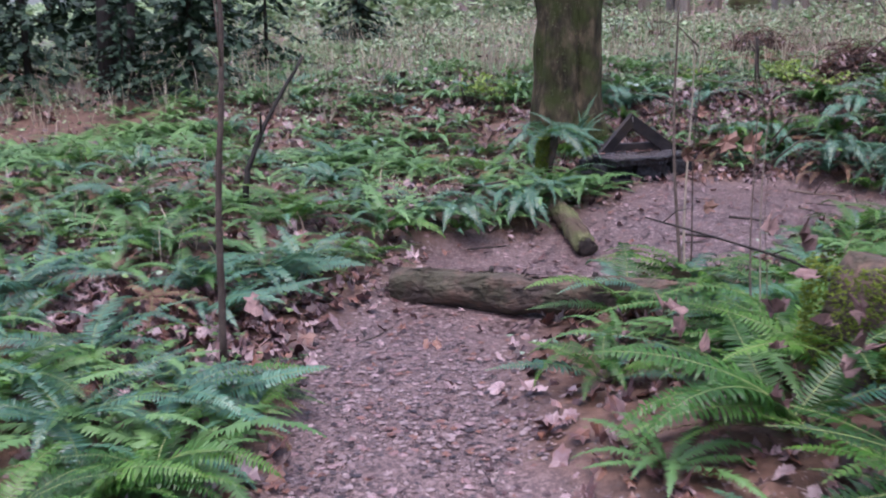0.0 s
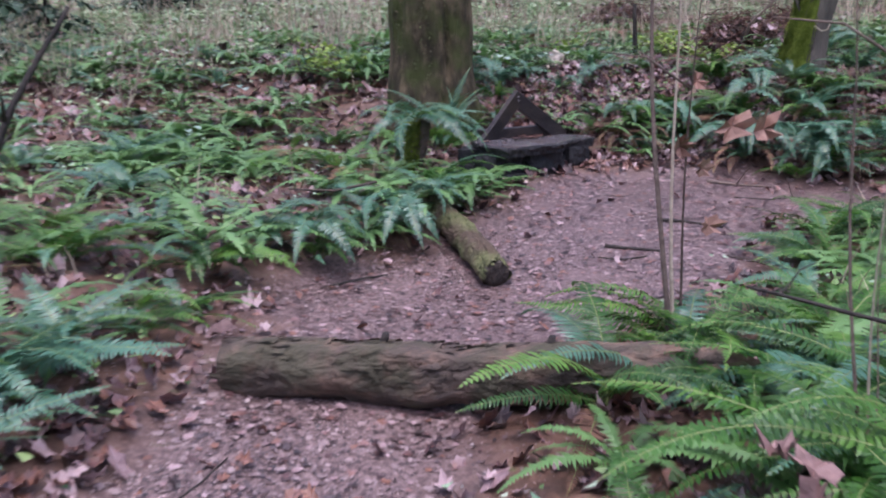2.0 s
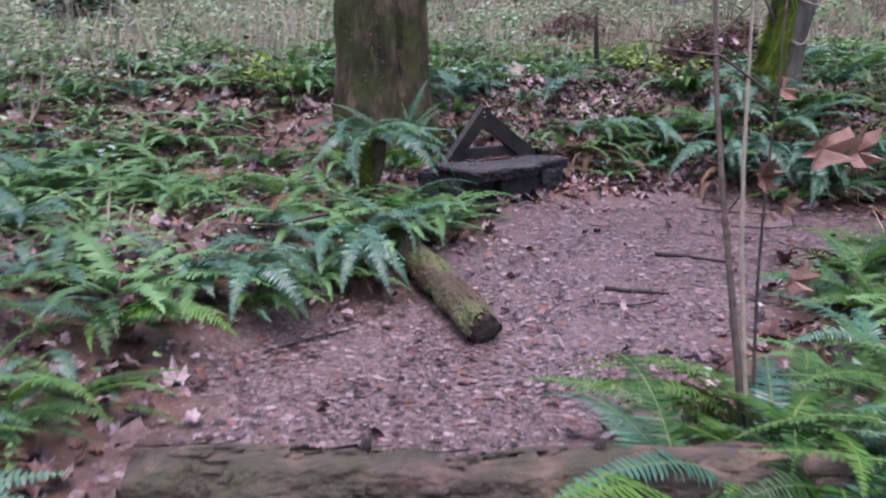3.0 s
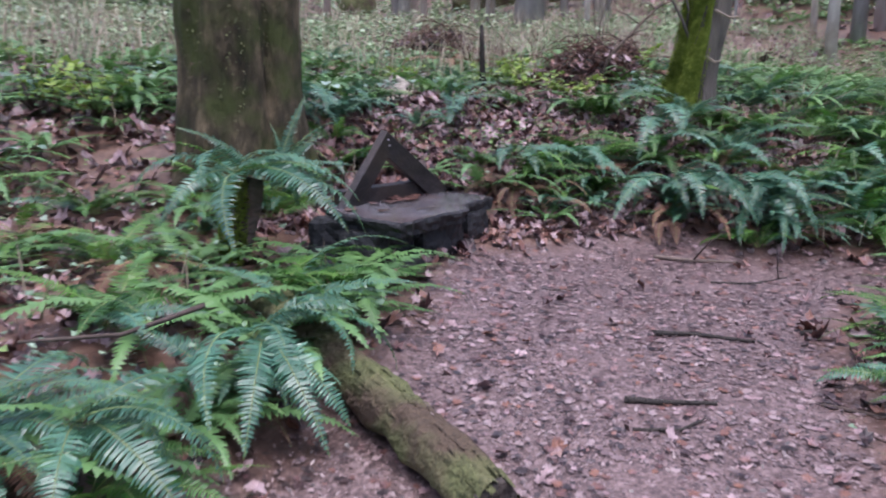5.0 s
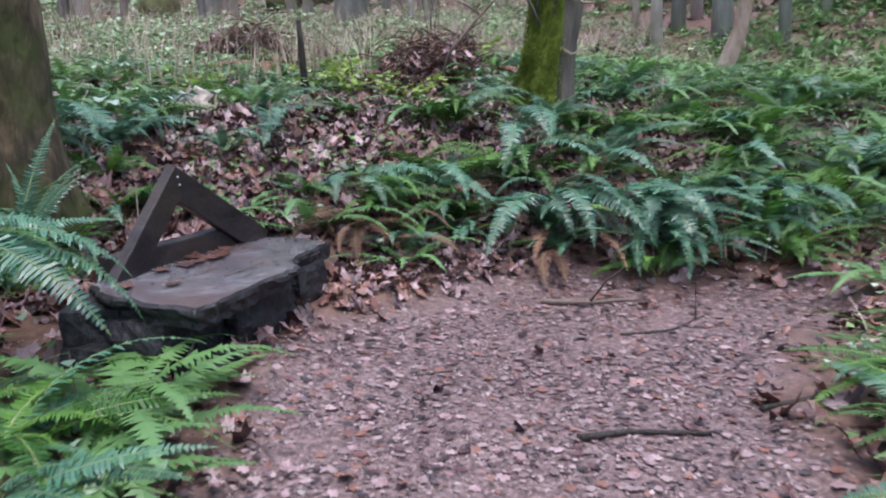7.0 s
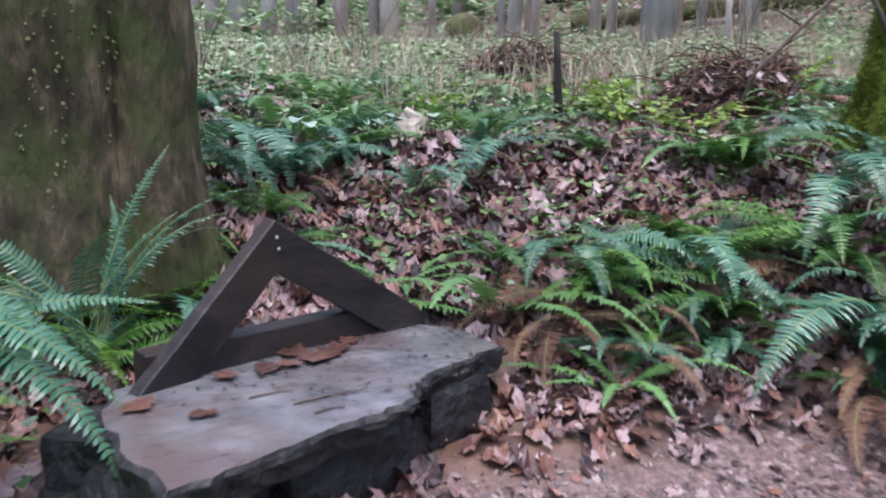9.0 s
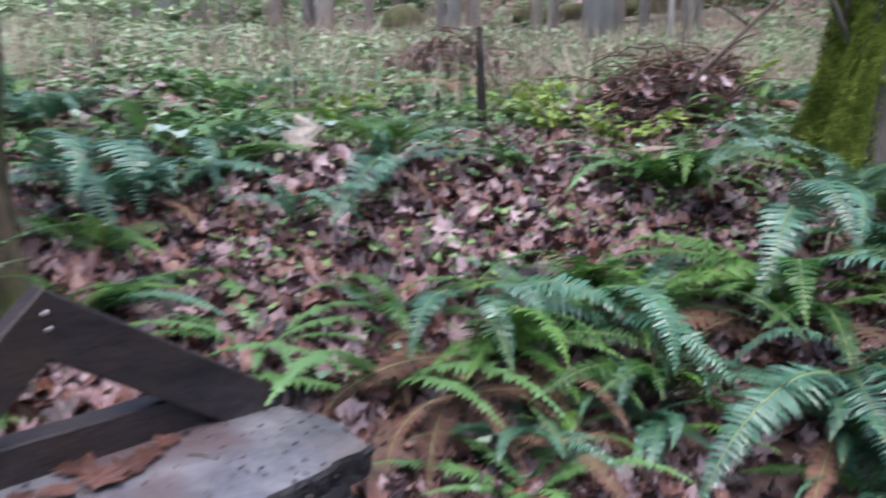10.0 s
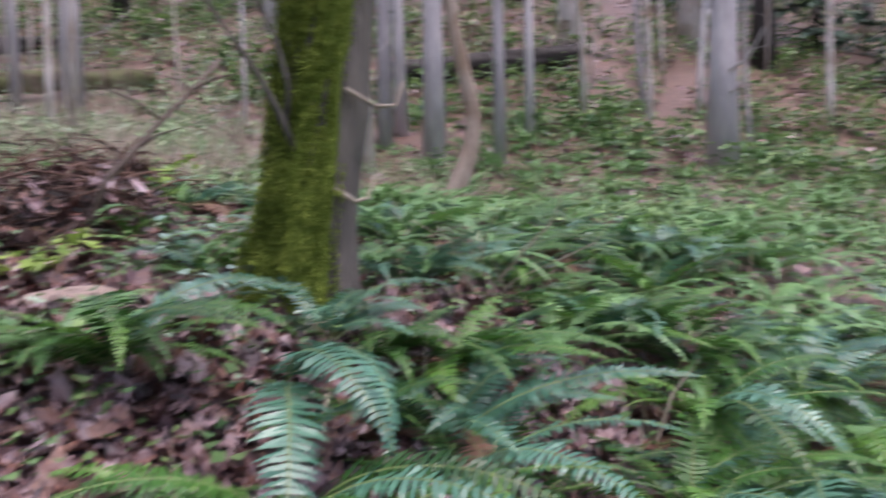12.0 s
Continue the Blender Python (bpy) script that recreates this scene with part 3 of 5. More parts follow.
def board(p, q, w, out, thick, n):
    """A plank from p to q in the back's plane; w is its width towards out, n the plane's normal."""
    p, q, out, n = Vector(p), Vector(q), Vector(out), Vector(n).normalized()
    verts = []
    c = 0.004
    cuts = 10
    for i in range(cuts + 1):
        u = i / cuts
        m = p.lerp(q, u)
        j = 0.0025 * noise.noise((m.x * 9, m.y * 9, m.z * 9))
        ring = [(0, -1, c, 0), (0, -1, 0, c), (0, 1, 0, -c), (0, 1, c, 0), (1, 1, -c, 0), (1, 1, 0, -c), (1, -1, 0, c), (1, -1, -c, 0)]
        verts += [m + out * (a * w + e + j) + n * (b * thick / 2 + g) for a, b, e, g in ring]
    faces = []
    for i in range(cuts):
        for k in range(8):
            j = (k + 1) % 8
            faces.append((i * 8 + k, i * 8 + j, (i + 1) * 8 + j, (i + 1) * 8 + k))
    faces += [tuple(range(8))[::-1], tuple(range(cuts * 8, cuts * 8 + 8))]
    return verts, faces


def bench():
    b = empty("stone_bench", at(2.2, 8.9), "low wet slate bench on dark stones with triangular board back", "bench")
    outline = [(1.61, 8.80), (1.66, 8.56), (1.76, 8.31), (1.95, 8.42), (2.16, 8.555), (2.36, 8.65), (2.45, 8.80), (2.50, 8.88), (2.66, 8.99), (2.84, 9.12),
               (2.80, 9.32), (2.66, 9.56), (2.42, 9.50), (2.10, 9.34), (1.80, 9.16), (1.63, 9.0)]
    slab = part("seat_slab", prism(outline, 0.635, 0.715, 0.012, 0.012, 4), SLATE, b, "wet grey slate slab with a broken edge, sides shaded in colour", smooth=False)
    slab.data.materials.append(STONE_DARK_AND_SHADE)
    # shade put into the colour: slab faces that don't face up go near black
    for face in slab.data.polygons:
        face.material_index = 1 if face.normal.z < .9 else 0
    for c, s, rot, k in [((1.82, 8.68, .535), (.21, .13, .115), .5, 1), ((2.18, 8.80, .53), (.22, .13, .13), .45, 2), ((2.56, 9.08, .55), (.17, .14, .11), .6, 3),
                         ((1.68, 8.90, .54), (.16, .16, .13), .9, 4), ((2.05, 9.10, .56), (.24, .14, .12), .5, 5), ((2.48, 9.32, .58), (.2, .14, .12), .5, 6),
                         ((1.66, 8.82, .42), (.17, .12, .12), .4, 7), ((2.00, 8.80, .43), (.24, .15, .11), .5, 8), ((2.40, 9.03, .46), (.24, .16, .12), .55, 9),
                         ((1.90, 8.95, .46), (.3, .18, .14), .5, 10), ((2.30, 9.22, .48), (.3, .18, .14), .5, 11)]:
        part("base_stone", boulder(c, *s, rot, k), STONE_DARK_AND_SHADE, b, smooth=False)
    u = Vector((0.875, 0.483, 0.0))
    n = Vector((-0.483, 0.875, 0.12)).normalized()
    o = Vector((1.70, 8.95, 0.0))

    def pl(a, z):
        return o + u * a + Vector((0, 0, z)) + n * 0.10 * (z - .7)

    left, top, right = pl(-0.02, .70), pl(.478, 1.135), pl(1.13, .752)
    dirs = (top - left).normalized()
    inl = (Vector((0, 0, 1)) * -1 - dirs * dirs.dot(Vector((0, 0, -1)))).normalized()
    part("back_board", board(left, top, .125, inl, .05, n), BOARD, b, "weathered dark plank", smooth=False)
    dirs = (right - top).normalized()
    inr = (Vector((0, 0, -1)) - dirs * dirs.dot(Vector((0, 0, -1)))).normalized()
    part("back_board", board(top + n * .003, right + n * .003, .135, inr, .05, n), BOARD, b, "weathered dark plank", smooth=False)
    part("back_board", board(pl(0.05, .80) + n * .05, pl(1.0, .80) + n * .05, .10, Vector((0, 0, -1)), .062, n), BOARD, b, "weathered dark plank", smooth=False)
    for z, a in ((1.085, .475), (1.05, .48)):
        p = pl(a, z) - n * .028
        part("screw", tube([p, p - n * .004], [.006, .006], 8), BARK_GREY_HAZED, b, "small screw head")
    return b


bench()
for c, s, rot, k in [((1.62, 8.50), (.10, .065, .03), .3, 31), ((1.86, 8.47), (.11, .075, .028), .2, 32), ((1.48, 8.62), (.08, .06, .04), .8, 33)]:
    v, f = boulder(at(*c, s[2] * .6), *s, rot, k)
    tagged(mesh_ob("flat_stone", v, f, STONE_DARK_AND_SHADE, None, False), "flat dark stone at the foot of the bench", "stone", "stones by the bench")


# ---- logs, posts and sticks ----
def log(name, a, b, r, mat, label, seed, knots=0):
    a, b = Vector(a), Vector(b)
    ob = empty(name, a, label, "log")
    count = 26
    pts = curve_points(a, b, count, r * .2, seed)
    rad = [r * (1 + .20 * noise.noise((i * .45, seed, 0))) for i in range(count)]
    body = part("trunk", tube(pts, rad, 30, 0.30, 0, seed, cap=False), mat, ob)
    for p, q in ((pts[0], pts[1]), (pts[-1], pts[-2])):
        d = (p - q).normalized()
        part("cut_end", tube([p - d * r * .25, p + d * .004, p + d * .006], [r * .93, r * .9, r * .3], 20, .1, 0, seed), ENDGRAIN, ob, "dark rotted end")
    q = random.Random(seed)
    flakes = []
    d = (b - a).normalized()
    side = d.cross(Vector((0, 0, 1))).normalized()
    for i in range(int(260 * (b - a).length)):
        u, an = q.random(), q.uniform(-.2, 3.3)
        k = min(count - 1, int(u * count))
        nrm = side * math.cos(an) + Vector((0, 0, 1)) * math.sin(an)
        p = pts[k].lerp(pts[min(k + 1, count - 1)], u * count - k) + nrm * rad[k] * .98
        w, ln = q.uniform(.006, .018), q.uniform(.03, .11)
        t = d.cross(nrm) * w
        flakes.append(([p - d * ln / 2 - t * .6, p - d * ln / 2 + t * .6, p + d * ln / 2 + t + nrm * q.uniform(.003, .014), p + d * ln / 2 - t + nrm * q.uniform(.003, .014)], [(0, 1, 2, 3)]))
    part("bark_flake", join(flakes), mat, body, kind="stuff")
    for i in range(knots):
        u = (i + 1) / (knots + 1)
        p = a.lerp(b, u) + Vector((0, 0, r * .9))
        part("knot", tube([p, p + Vector((0.01, -.01, .05))], [.022, .014], 9, .2), BARK_DARK, ob, "broken branch stub")
    return ob


log("fallen_log", at(-0.32, 5.32, .065), at(1.55, 4.66, .06), .12, LOGWOOD, "rotting fallen log lying across the trail under ferns", 3, 2)
log("fallen_log", at(1.17, 6.50, .075), at(0.98, 7.95, .10), .088, LOGMOSS, "short mossy cut log beside the clearing", 8)
log("fallen_log", at(12.2, 26.0, .35), at(17.6, 23.0, .3), .22, LOGMOSS, "far fallen log covered with moss", 12)
log("fallen_log", at(14.0, 31.0, .3), at(19.0, 27.0, .25), .2, BARK_DARK, "far dark fallen log on the slope", 14)
log("fallen_log", at(21.5, 18.6, .3), at(26.0, 15.0, .4), .3, BARK_DARK, "far dark fallen log on the slope", 15)


def stick(name, pts, r, mat, label, category="stick", forks=0, seed=0, sides=7):
    pts = [Vector(p) for p in pts]
    fine = []
    for a, b in zip(pts, pts[1:]):
        fine += [a.lerp(b, k / 4) + Vector((noise.noise(a * 3 + Vector((k, seed, 0))), noise.noise(a * 3 + Vector((k, 0, seed))), 0)) * r * (.8 if k else 0) for k in range(4)]
    fine.append(pts[-1])
    ob = empty(name, pts[0], label, category)
    part("stem", tube(fine, [r * (1 - .6 * i / len(fine)) for i in range(len(fine))], sides, .15, 0, seed), mat, ob)
    q = random.Random(seed)
    for i in range(forks):
        k = q.randrange(len(fine) // 3, len(fine) - 1)
        d = Vector((q.uniform(-1, 1), q.uniform(-1, 1), q.uniform(.1, .9))).normalized() * q.uniform(.15, .4)
        part("twig", tube([fine[k], fine[k] + d * .5 + Vector((0, 0, .02)), fine[k] + d], [r * .4, r * .3, r * .12], 5), mat, ob)
    return ob


stick("wooden_post", [at(4.53, 11.95, -.1), (4.44, 11.90, 2.08)], .040, BARK_DARK, "dark thin weathered wooden stake standing in ferns", "post", sides=9)
stick("leaning_branch", [at(-1.73, 7.04, 0), (-1.70, 7.08, .75), (-1.55, 7.2, 1.15), (-1.25, 7.46, 1.72)], .032, BARK_DARK, "dark bare branch leaning upright among ferns", "branch", 2, 3)
stick("thin_sapling", [at(-1.12, 3.95), (-1.10, 3.95, .9), (-1.05, 4.0, 1.8), (-1.1, 4.0, 3.4)], .02, TWIG, "slim bare brown sapling stem beside the trail", "sapling", 3, 4)
stick("fallen_branch", [(1.80, 3.44, .62), (1.50, 3.44, .77), (1.19, 3.48, .86), (0.89, 3.54, .94)], .0085, BARK_DARK, "thin dark dead branch propped on the mossy stump", "branch", 2, 6)
for pts, r, k in [([(2.62, 7.38), (2.79, 7.30), (3.0, 7.12)], .022, 1), ([(2.02, 6.9), (2.12, 6.83), (2.32, 6.72)], .024, 2), ([(3.6, 8.42), (3.79, 8.27), (4.05, 8.15)], .024, 3),
                  ([(1.9, 6.72), (2.05, 6.64), (2.2, 6.66)], .014, 4), ([(3.55, 7.9), (3.8, 7.8), (4.1, 7.82)], .014, 5), ([(2.7, 6.55), (2.95, 6.2), (3.15, 6.0)], .012, 6),
                  ([(0.2, 6.55), (.4, 6.68), (.56, 6.75)], .014, 7), ([(-.49, 4.4), (-.38, 4.55), (-.3, 4.7)], .008, 8), ([(1.5, 5.75), (1.62, 5.6), (1.85, 5.62)], .013, 9),
                  ([(3.3, 7.1), (3.5, 7.0), (3.65, 7.05)], .02, 10), ([(2.5, 8.1), (2.7, 8.05)], .008, 11), ([(0.6, 7.55), (0.3, 7.4), (0.0, 7.35)], .016, 12)]:
    stick("stick", [at(x, y, r * .5 if k != 12 else .28) for x, y in pts], r * .68, BARK_DARK if k % 3 else TWIG, "dark damp fallen stick lying on the trodden duff", "stick", 1 if k in (3, 5, 9) else 0, k)


# ---- fern fronds ----
def frond(length, rise, droop, width, seed, dense=1.0, simple=False):
    """One arching frond in the xz plane: rachis and paired pinnae. Returns blade and rachis meshes."""
    r = random.Random(seed)
    n = max(10, int(length / 0.021 * dense))
    p, el = Vector((0, 0, 0)), rise
    pts = [p.copy()]
    side = r.uniform(-.25, .25)
    yaw = 0.0
    for i in range(n):
        u = i / n
        el = rise + (droop - rise) * u ** 1.15
        yaw = side * u * u
        p = p + Vector((math.cos(el) * math.cos(yaw), math.cos(el) * math.sin(yaw), math.sin(el))) * (length / n)
        pts.append(p.copy())
    v, f = [], []
    start = int(n * .14)
    for i in range(start, n):
        u = (i - start) / (n - start)
        w = width * (math.sin(math.pi * min(1, u * 1.0 + .12)) ** .55 if u < .35 else ((1 - u) / .65) ** .8 * 1.0) * r.uniform(.86, 1.08)
        w = max(w, .006)
        t = (pts[i + 1] - pts[i]).normalized()
        lat = t.cross(Vector((0, 0, 1)))
        lat = lat.normalized() if lat.length > .05 else Vector((0, -1, 0))
        nrm = lat.cross(t).normalized()
        hw = length / n * (.47 if not simple else .7)
        for s in (1, -1):
            d = (lat * s + t * r.uniform(.12, .34) + nrm * r.uniform(-.28, .16)).normalized()
            a = pts[i]
            o = len(v)
            tw = nrm * hw * r.uniform(-.35, .35)
            if simple:
                v += [a - t * hw, a + t * hw, a + d * w + t * hw * .2 - nrm * w * .15]
                f.append((o, o + 1, o + 2))
            else:
                v += [a - t * hw * .8, a + t * hw * .8, a + d * w * .62 + t * hw * .75 + tw, a + d * w * .62 - t * hw * .6 - tw, a + d * w + t * hw * .4 - nrm * w * r.uniform(.05, .22)]
                f += [(o, o + 1, o + 2, o + 3), (o + 3, o + 2, o + 4)]
    k = max(1, n // 12)
    rp = pts[::k] + ([pts[-1]] if (n % k) else [])
    rv, rf = tube(rp, [.0042 * (1 - .8 * i / len(rp)) + .0006 for i in range(len(rp))], 4, cap=False)
    return (v, f), (rv, rf)


def frond_mesh(name, blade, stalk, mat):
    v, f = join([blade, stalk])
    me = bpy.data.meshes.new(name)
    me.from_pydata([tuple(q) for q in v], [], f)
    me.materials.append(mat)
    me.materials.append(RACHIS)
    nb = len(blade[1])
    idx = np.zeros(len(f), dtype=np.int32)
    idx[nb:] = 1
    me.polygons.foreach_set("material_index", idx)
    return me


FRONDS = {}
for tone, mat in (("green", FERN), ("blue", FERN_BLUE), ("dead", FERN_DEAD)):
    FRONDS[tone] = []
    for i in range(8):
        rise = radians((76, 66, 60, 52, 82, 46, 70, 56)[i])
        droop = radians((-50, -40, -28, -32, -66, -20, -72, -10)[i])
        b, s = frond(1.0, rise if tone != "dead" else radians(20), droop if tone != "dead" else radians(-75), (.105, .095, .115, .10, .105, .098, .11, .09)[i], 100 + i, .95)
        FRONDS[tone].append(frond_mesh("frond", b, s, mat))

FRONDS["hang"] = [frond_mesh("frond", *frond(1.0, radians(a), radians(b), .115, 140 + i, 1.0), FERN_BLUE) for i, (a, b) in enumerate(((50, -84), (34, -76), (62, -88), (26, -70)))]
FRONDS["pendant"] = [frond_mesh("frond", *frond(1.0, radians(a), radians(b), .125, 160 + i, 1.0), FERN_BLUE) for i, (a, b) in enumerate(((12, -52), (4, -46)))]
FRONDS["erect"] = [frond_mesh("frond", *frond(1.0, radians(a), radians(b), .085, 150 + i, 1.0), FERN_BLUE) for i, (a, b) in enumerate(((80, 35), (72, 5), (84, 48)))]


def fern(x, y, size, tone, seed, count=14, toward=None, dz=0.0, spread=.22):
    """A sword fern: a crown of arching fronds. toward leans the crown's fronds to a bearing (radians)."""
    r = random.Random(seed)
    p = at(x, y, dz - 0.01)
    ob = empty("fern", p, {"dead": "withered red-brown fern with limp dry fronds", "green": "green sword fern with arching fronds on the forest floor", "blue": "glossy blue-green sword fern with drooping fronds", "hang": "long blue-green fern fronds hanging down the leafy bank", "pendant": "two long blue-green fern fronds trailing down the leafy bank", "erect": "slender sword fern with upright fronds before the broad trunk"}[tone], "fern", "sword ferns")
    for i in range(count):
        a = i * 2.399 + r.uniform(-.3, .3)
        if toward is not None and (tone in ("hang", "pendant") or r.random() < .65):
            a = toward + r.gauss(0, spread if tone in ("hang", "pendant") else .75)
        t = tone if tone in ("hang", "erect", "pendant") else "dead" if r.random() < .07 else (tone if r.random() < .85 else ("green", "blue")[tone == "green"])
        fr = new("frond", r.choice(FRONDS[t]))
        fr.parent = ob
        s = size * r.uniform(.65, 1.12)
        fr.matrix_basis = Matrix.Translation((r.uniform(-.05, .05), r.uniform(-.05, .05), .035)) @ Matrix.Rotation(a, 4, "Z") @ Matrix.Rotation(r.uniform(-.16, .14), 4, "Y") @ Matrix.Rotation(r.uniform(-.4, .4), 4, "X") @ Matrix.Diagonal((s, s * r.uniform(.85, 1.2), s * (r.uniform(.85, 1.05) if tone in ("hang", "erect", "pendant") else r.uniform(.54, .84)), 1))
    return ob


# crowns that show singly, nearest the trail first: x, y, frond length, tone, fronds, bearing they lean to
NEAR = [(1.62, 3.75, .80, "green", 16, 2.6), (1.55, 4.6, .58, "green", 13, 2.9), (2.05, 4.35, .8, "green", 14, 2.7), (1.35, 2.9, .75, "green", 14, 2.9),
        (1.75, 2.3, .8, "green", 13, 2.8), (1.15, 2.05, .6, "green", 12, 2.6), (2.5, 3.5, .8, "green", 12, None), (2.3, 5.0, .7, "green", 12, None), (2.6, 2.6, .8, "green", 12, None),
        (-1.15, 5.1, .72, "blue", 14, -.5), (-1.95, 5.5, .8, "green", 14, None), (-1.15, 3.3, .62, "blue", 12, -.3), (-1.25, 2.6, .62, "green", 12, -.3), (-.95, 3.65, .45, "green", 10, 0),
        (-1.75, 3.9, .7, "blue", 12, None), (-1.3, 4.5, .6, "blue", 12, 0), (-1.7, 1.9, .7, "green", 12, 0), (-.5, 6.6, .75, "green", 15, -.7), (-.15, 7.2, .7, "blue", 13, -.8),
        (.15, 6.85, .55, "green", 10, -1.2), (-1.25, 6.5, .8, "green", 14, None), (-.55, 5.95, .6, "green", 11, -.6), (.66, 7.45, .62, "blue", 14, -1.3), (.35, 8.0, .7, "green", 13, None),
        (-1.1, 8.0, .75, "blue", 13, None), (-.35, 8.9, .7, "green", 13, None), (.45, 8.9, .7, "green", 13, None), (1.25, 8.0, .42, "green", 12, -.4), (1.08, 8.5, .42, "blue", 11, -.9),
        (1.05, 9.6, .55, "blue", 12, -1.1), (1.35, 9.95, .8, "green", 12, 1.6), (.5, 10.0, .75, "green", 13, None), (-1.3, 9.4, .8, "blue", 13, None), (-2.4, 9.0, .8, "green", 13, None),
        (-3.0, 8.0, .8, "blue", 13, None), (-2.6, 6.6, .8, "green", 13, None), (-3.2, 5.4, .8, "green", 13, None), (-2.5, 4.7, .75, "blue", 13, None), (-2.7, 3.2, .75, "green", 12, None),
        (3.36, 9.55, .66, "green", 16, -1.3), (3.95, 9.6, .78, "green", 14, None), (4.95, 8.75, .85, "blue", 18, -2.1), (4.5, 9.4, .8, "green", 15, -2.4), (5.0, 9.2, .7, "green", 13, None),
        (4.25, 8.9, .66, "blue", 15, -2.1), (4.75, 8.4, .66, "blue", 15, -2.3), (5.2, 7.95, .6, "green", 13, -2.4), (3.8, 9.3, .52, "green", 12, -1.8), (1.5, 9.72, .7, "green", 10, .9),
        (3.3, 9.2, .36, "blue", 8, -1.5), (3.12, 9.78, .42, "green", 12, -1.2), (3.75, 9.75, .5, "green", 12, -1.6), (2.95, 10.4, .42, "blue", 8, -1.4), (4.15, 10.75, .45, "green", 8, -2),
        (3.7, 9.15, .42, "blue", 8, -2.2), (5.5, 8.3, .8, "blue", 14, -2.4), (6.2, 8.0, .8, "green", 13, None), (7.2, 8.4, .8, "green", 13, None), (5.45, 9.75, .5, "green", 11, -2.0),
        (3.95, 6.75, .62, "green", 13, 2.6), (3.1, 6.15, .62, "green", 12, 2.2), (4.6, 6.6, .7, "green", 12, None), (2.6, 5.5, .6, "green", 11, None), (3.6, 5.7, .7, "green", 12, None),
        (3.42, 10.75, .52, "blue", 7, -1.6), (2.4, 10.9, .62, "blue", 12, -1.2), (2.75, 11.15, .6, "green", 10, -1.1), (2.15, 10.1, .55, "green", 11, -.6), (3.7, 11.3, .7, "green", 13, None),
        (3.8, 11.95, .6, "green", 13, None), (5.05, 12.3, .4, "green", 11, None), (4.75, 10.3, .72, "green", 14, -2.0), (5.65, 9.55, .72, "green", 14, -2.3), (5.1, 9.55, .5, "green", 12, None),
        (6.6, 9.3, .75, "green", 13, None), (6.3, 10.1, .62, "blue", 12, -2.2), (7.6, 9.2, .75, "green", 13, None), (6.9, 8.4, .75, "blue", 13, None), (6.1, 8.7, .8, "green", 13, -2.4),
        (8.0, 9.9, .7, "green", 12, None), (8.8, 9.2, .7, "green", 12, None), (7.9, 8.3, .75, "green", 12, None), (4.1, 8.75, .5, "blue", 9, -2.0), (1.0, 12.8, .7, "green", 12, None),
        (2.0, 12.3, .7, "blue", 12, None), (3.0, 12.4, .7, "green", 12, None), (5.75, 10.85, .6, "green", 12, None), (7.0, 10.5, .7, "green", 12, None), (4.4, 8.3, .5, "green", 9, None)]
for k, (x, y, s, tone, c, b) in enumerate(NEAR):
    fern(x, y, s * (1.28 if y < 5.4 and x > 0 else .95 if x < 1.3 and y > 5.4 else 1.12), tone, 300 + k, c + 4, b)


r4 = random.Random(77)
taken = [(x, y) for x, y, *_ in NEAR]


def clear_spot(x, y, gap):
    if trodden(x, y) > 0 or float(trodden(x, y + .3)) > .4 or float(trodden(x - .3, y)) > .6 or float(trodden(x + .3, y)) > .6:
        return False
    if (x - 1.58) ** 2 + (y - 10.34) ** 2 < .3 or (x - 2.2) ** 2 + (y - 9) ** 2 < .8 or (x - 3.6) ** 2 / 1.5 + (y - 10.6) ** 2 < .5 or (x - 5) ** 2 + (y - 11.3) ** 2 < .55:
        return False
    if (x - 5.35) ** 2 + (y - 10.05) ** 2 < .2:
        return False
    if (x - 4.2) ** 2 / 2 + (y - 11.3) ** 2 < .5 or (x - 4.5) ** 2 + (y - 11.9) ** 2 < .25 or (x + 1.5) ** 2 / 1.2 + (y - 4.25) ** 2 < .12:
        return False
    return min((x - a) ** 2 + (y - b) ** 2 for a, b in taken) > gap


made, tries = 0, 0
while made < 128 and tries < 20000:
    tries += 1
    x, y = r4.uniform(-4.0, 9.5), r4.uniform(.8, 13.5)
    if clear_spot(x, y, .15):
        taken.append((x, y))
        made += 1
        fern(x, y, r4.uniform(.6, 1.0) * (.7 if x < 1.3 and y > 5.4 else 1 if y < 9.3 else .78), "green" if r4.random() < .68 else "blue", 900 + made, 14)


def far_ferns(count, area, gap, seed, label):
    """The ferns of the wood that nobody could count, one sheet of simple fronds."""
    r = random.Random(seed)
    kinds = [[frond(1.0, radians(r.uniform(30, 62)), radians(r.uniform(-60, -10)), .11, seed * 20 + i, .7, True)[0]][0] for i in range(8)]
    arrays = [(np.array([tuple(q) for q in v]), np.array(f)) for v, f in kinds]
    allv, allf, o = [], [], 0
    done = 0
    while done < count:
        x, y = r.uniform(area[0], area[1]), r.uniform(area[2], area[3])
        if not clear_spot(x, y, gap):
            continue
        done += 1
        s = r.uniform(.35, .8)
        base = np.array(at(x, y))
        for i in range(10):
            v, f = arrays[r.randrange(8)]
            a, e = i * 2.4 + r.uniform(-.3, .3), s * r.uniform(.7, 1.1)
            c, d = math.cos(a) * e, math.sin(a) * e
            allv.append(np.stack([v[:, 0] * c - v[:, 1] * d, v[:, 0] * d + v[:, 1] * c, v[:, 2] * e * .9], -1) + base)
            allf.append(f + o)
            o += len(v)
    ob = mesh_ob("far_ferns", np.concatenate(allv).tolist(), np.concatenate(allf).tolist(), FERN_HAZED, None, False)
    return tagged(ob, label, "fern", kind="stuff")


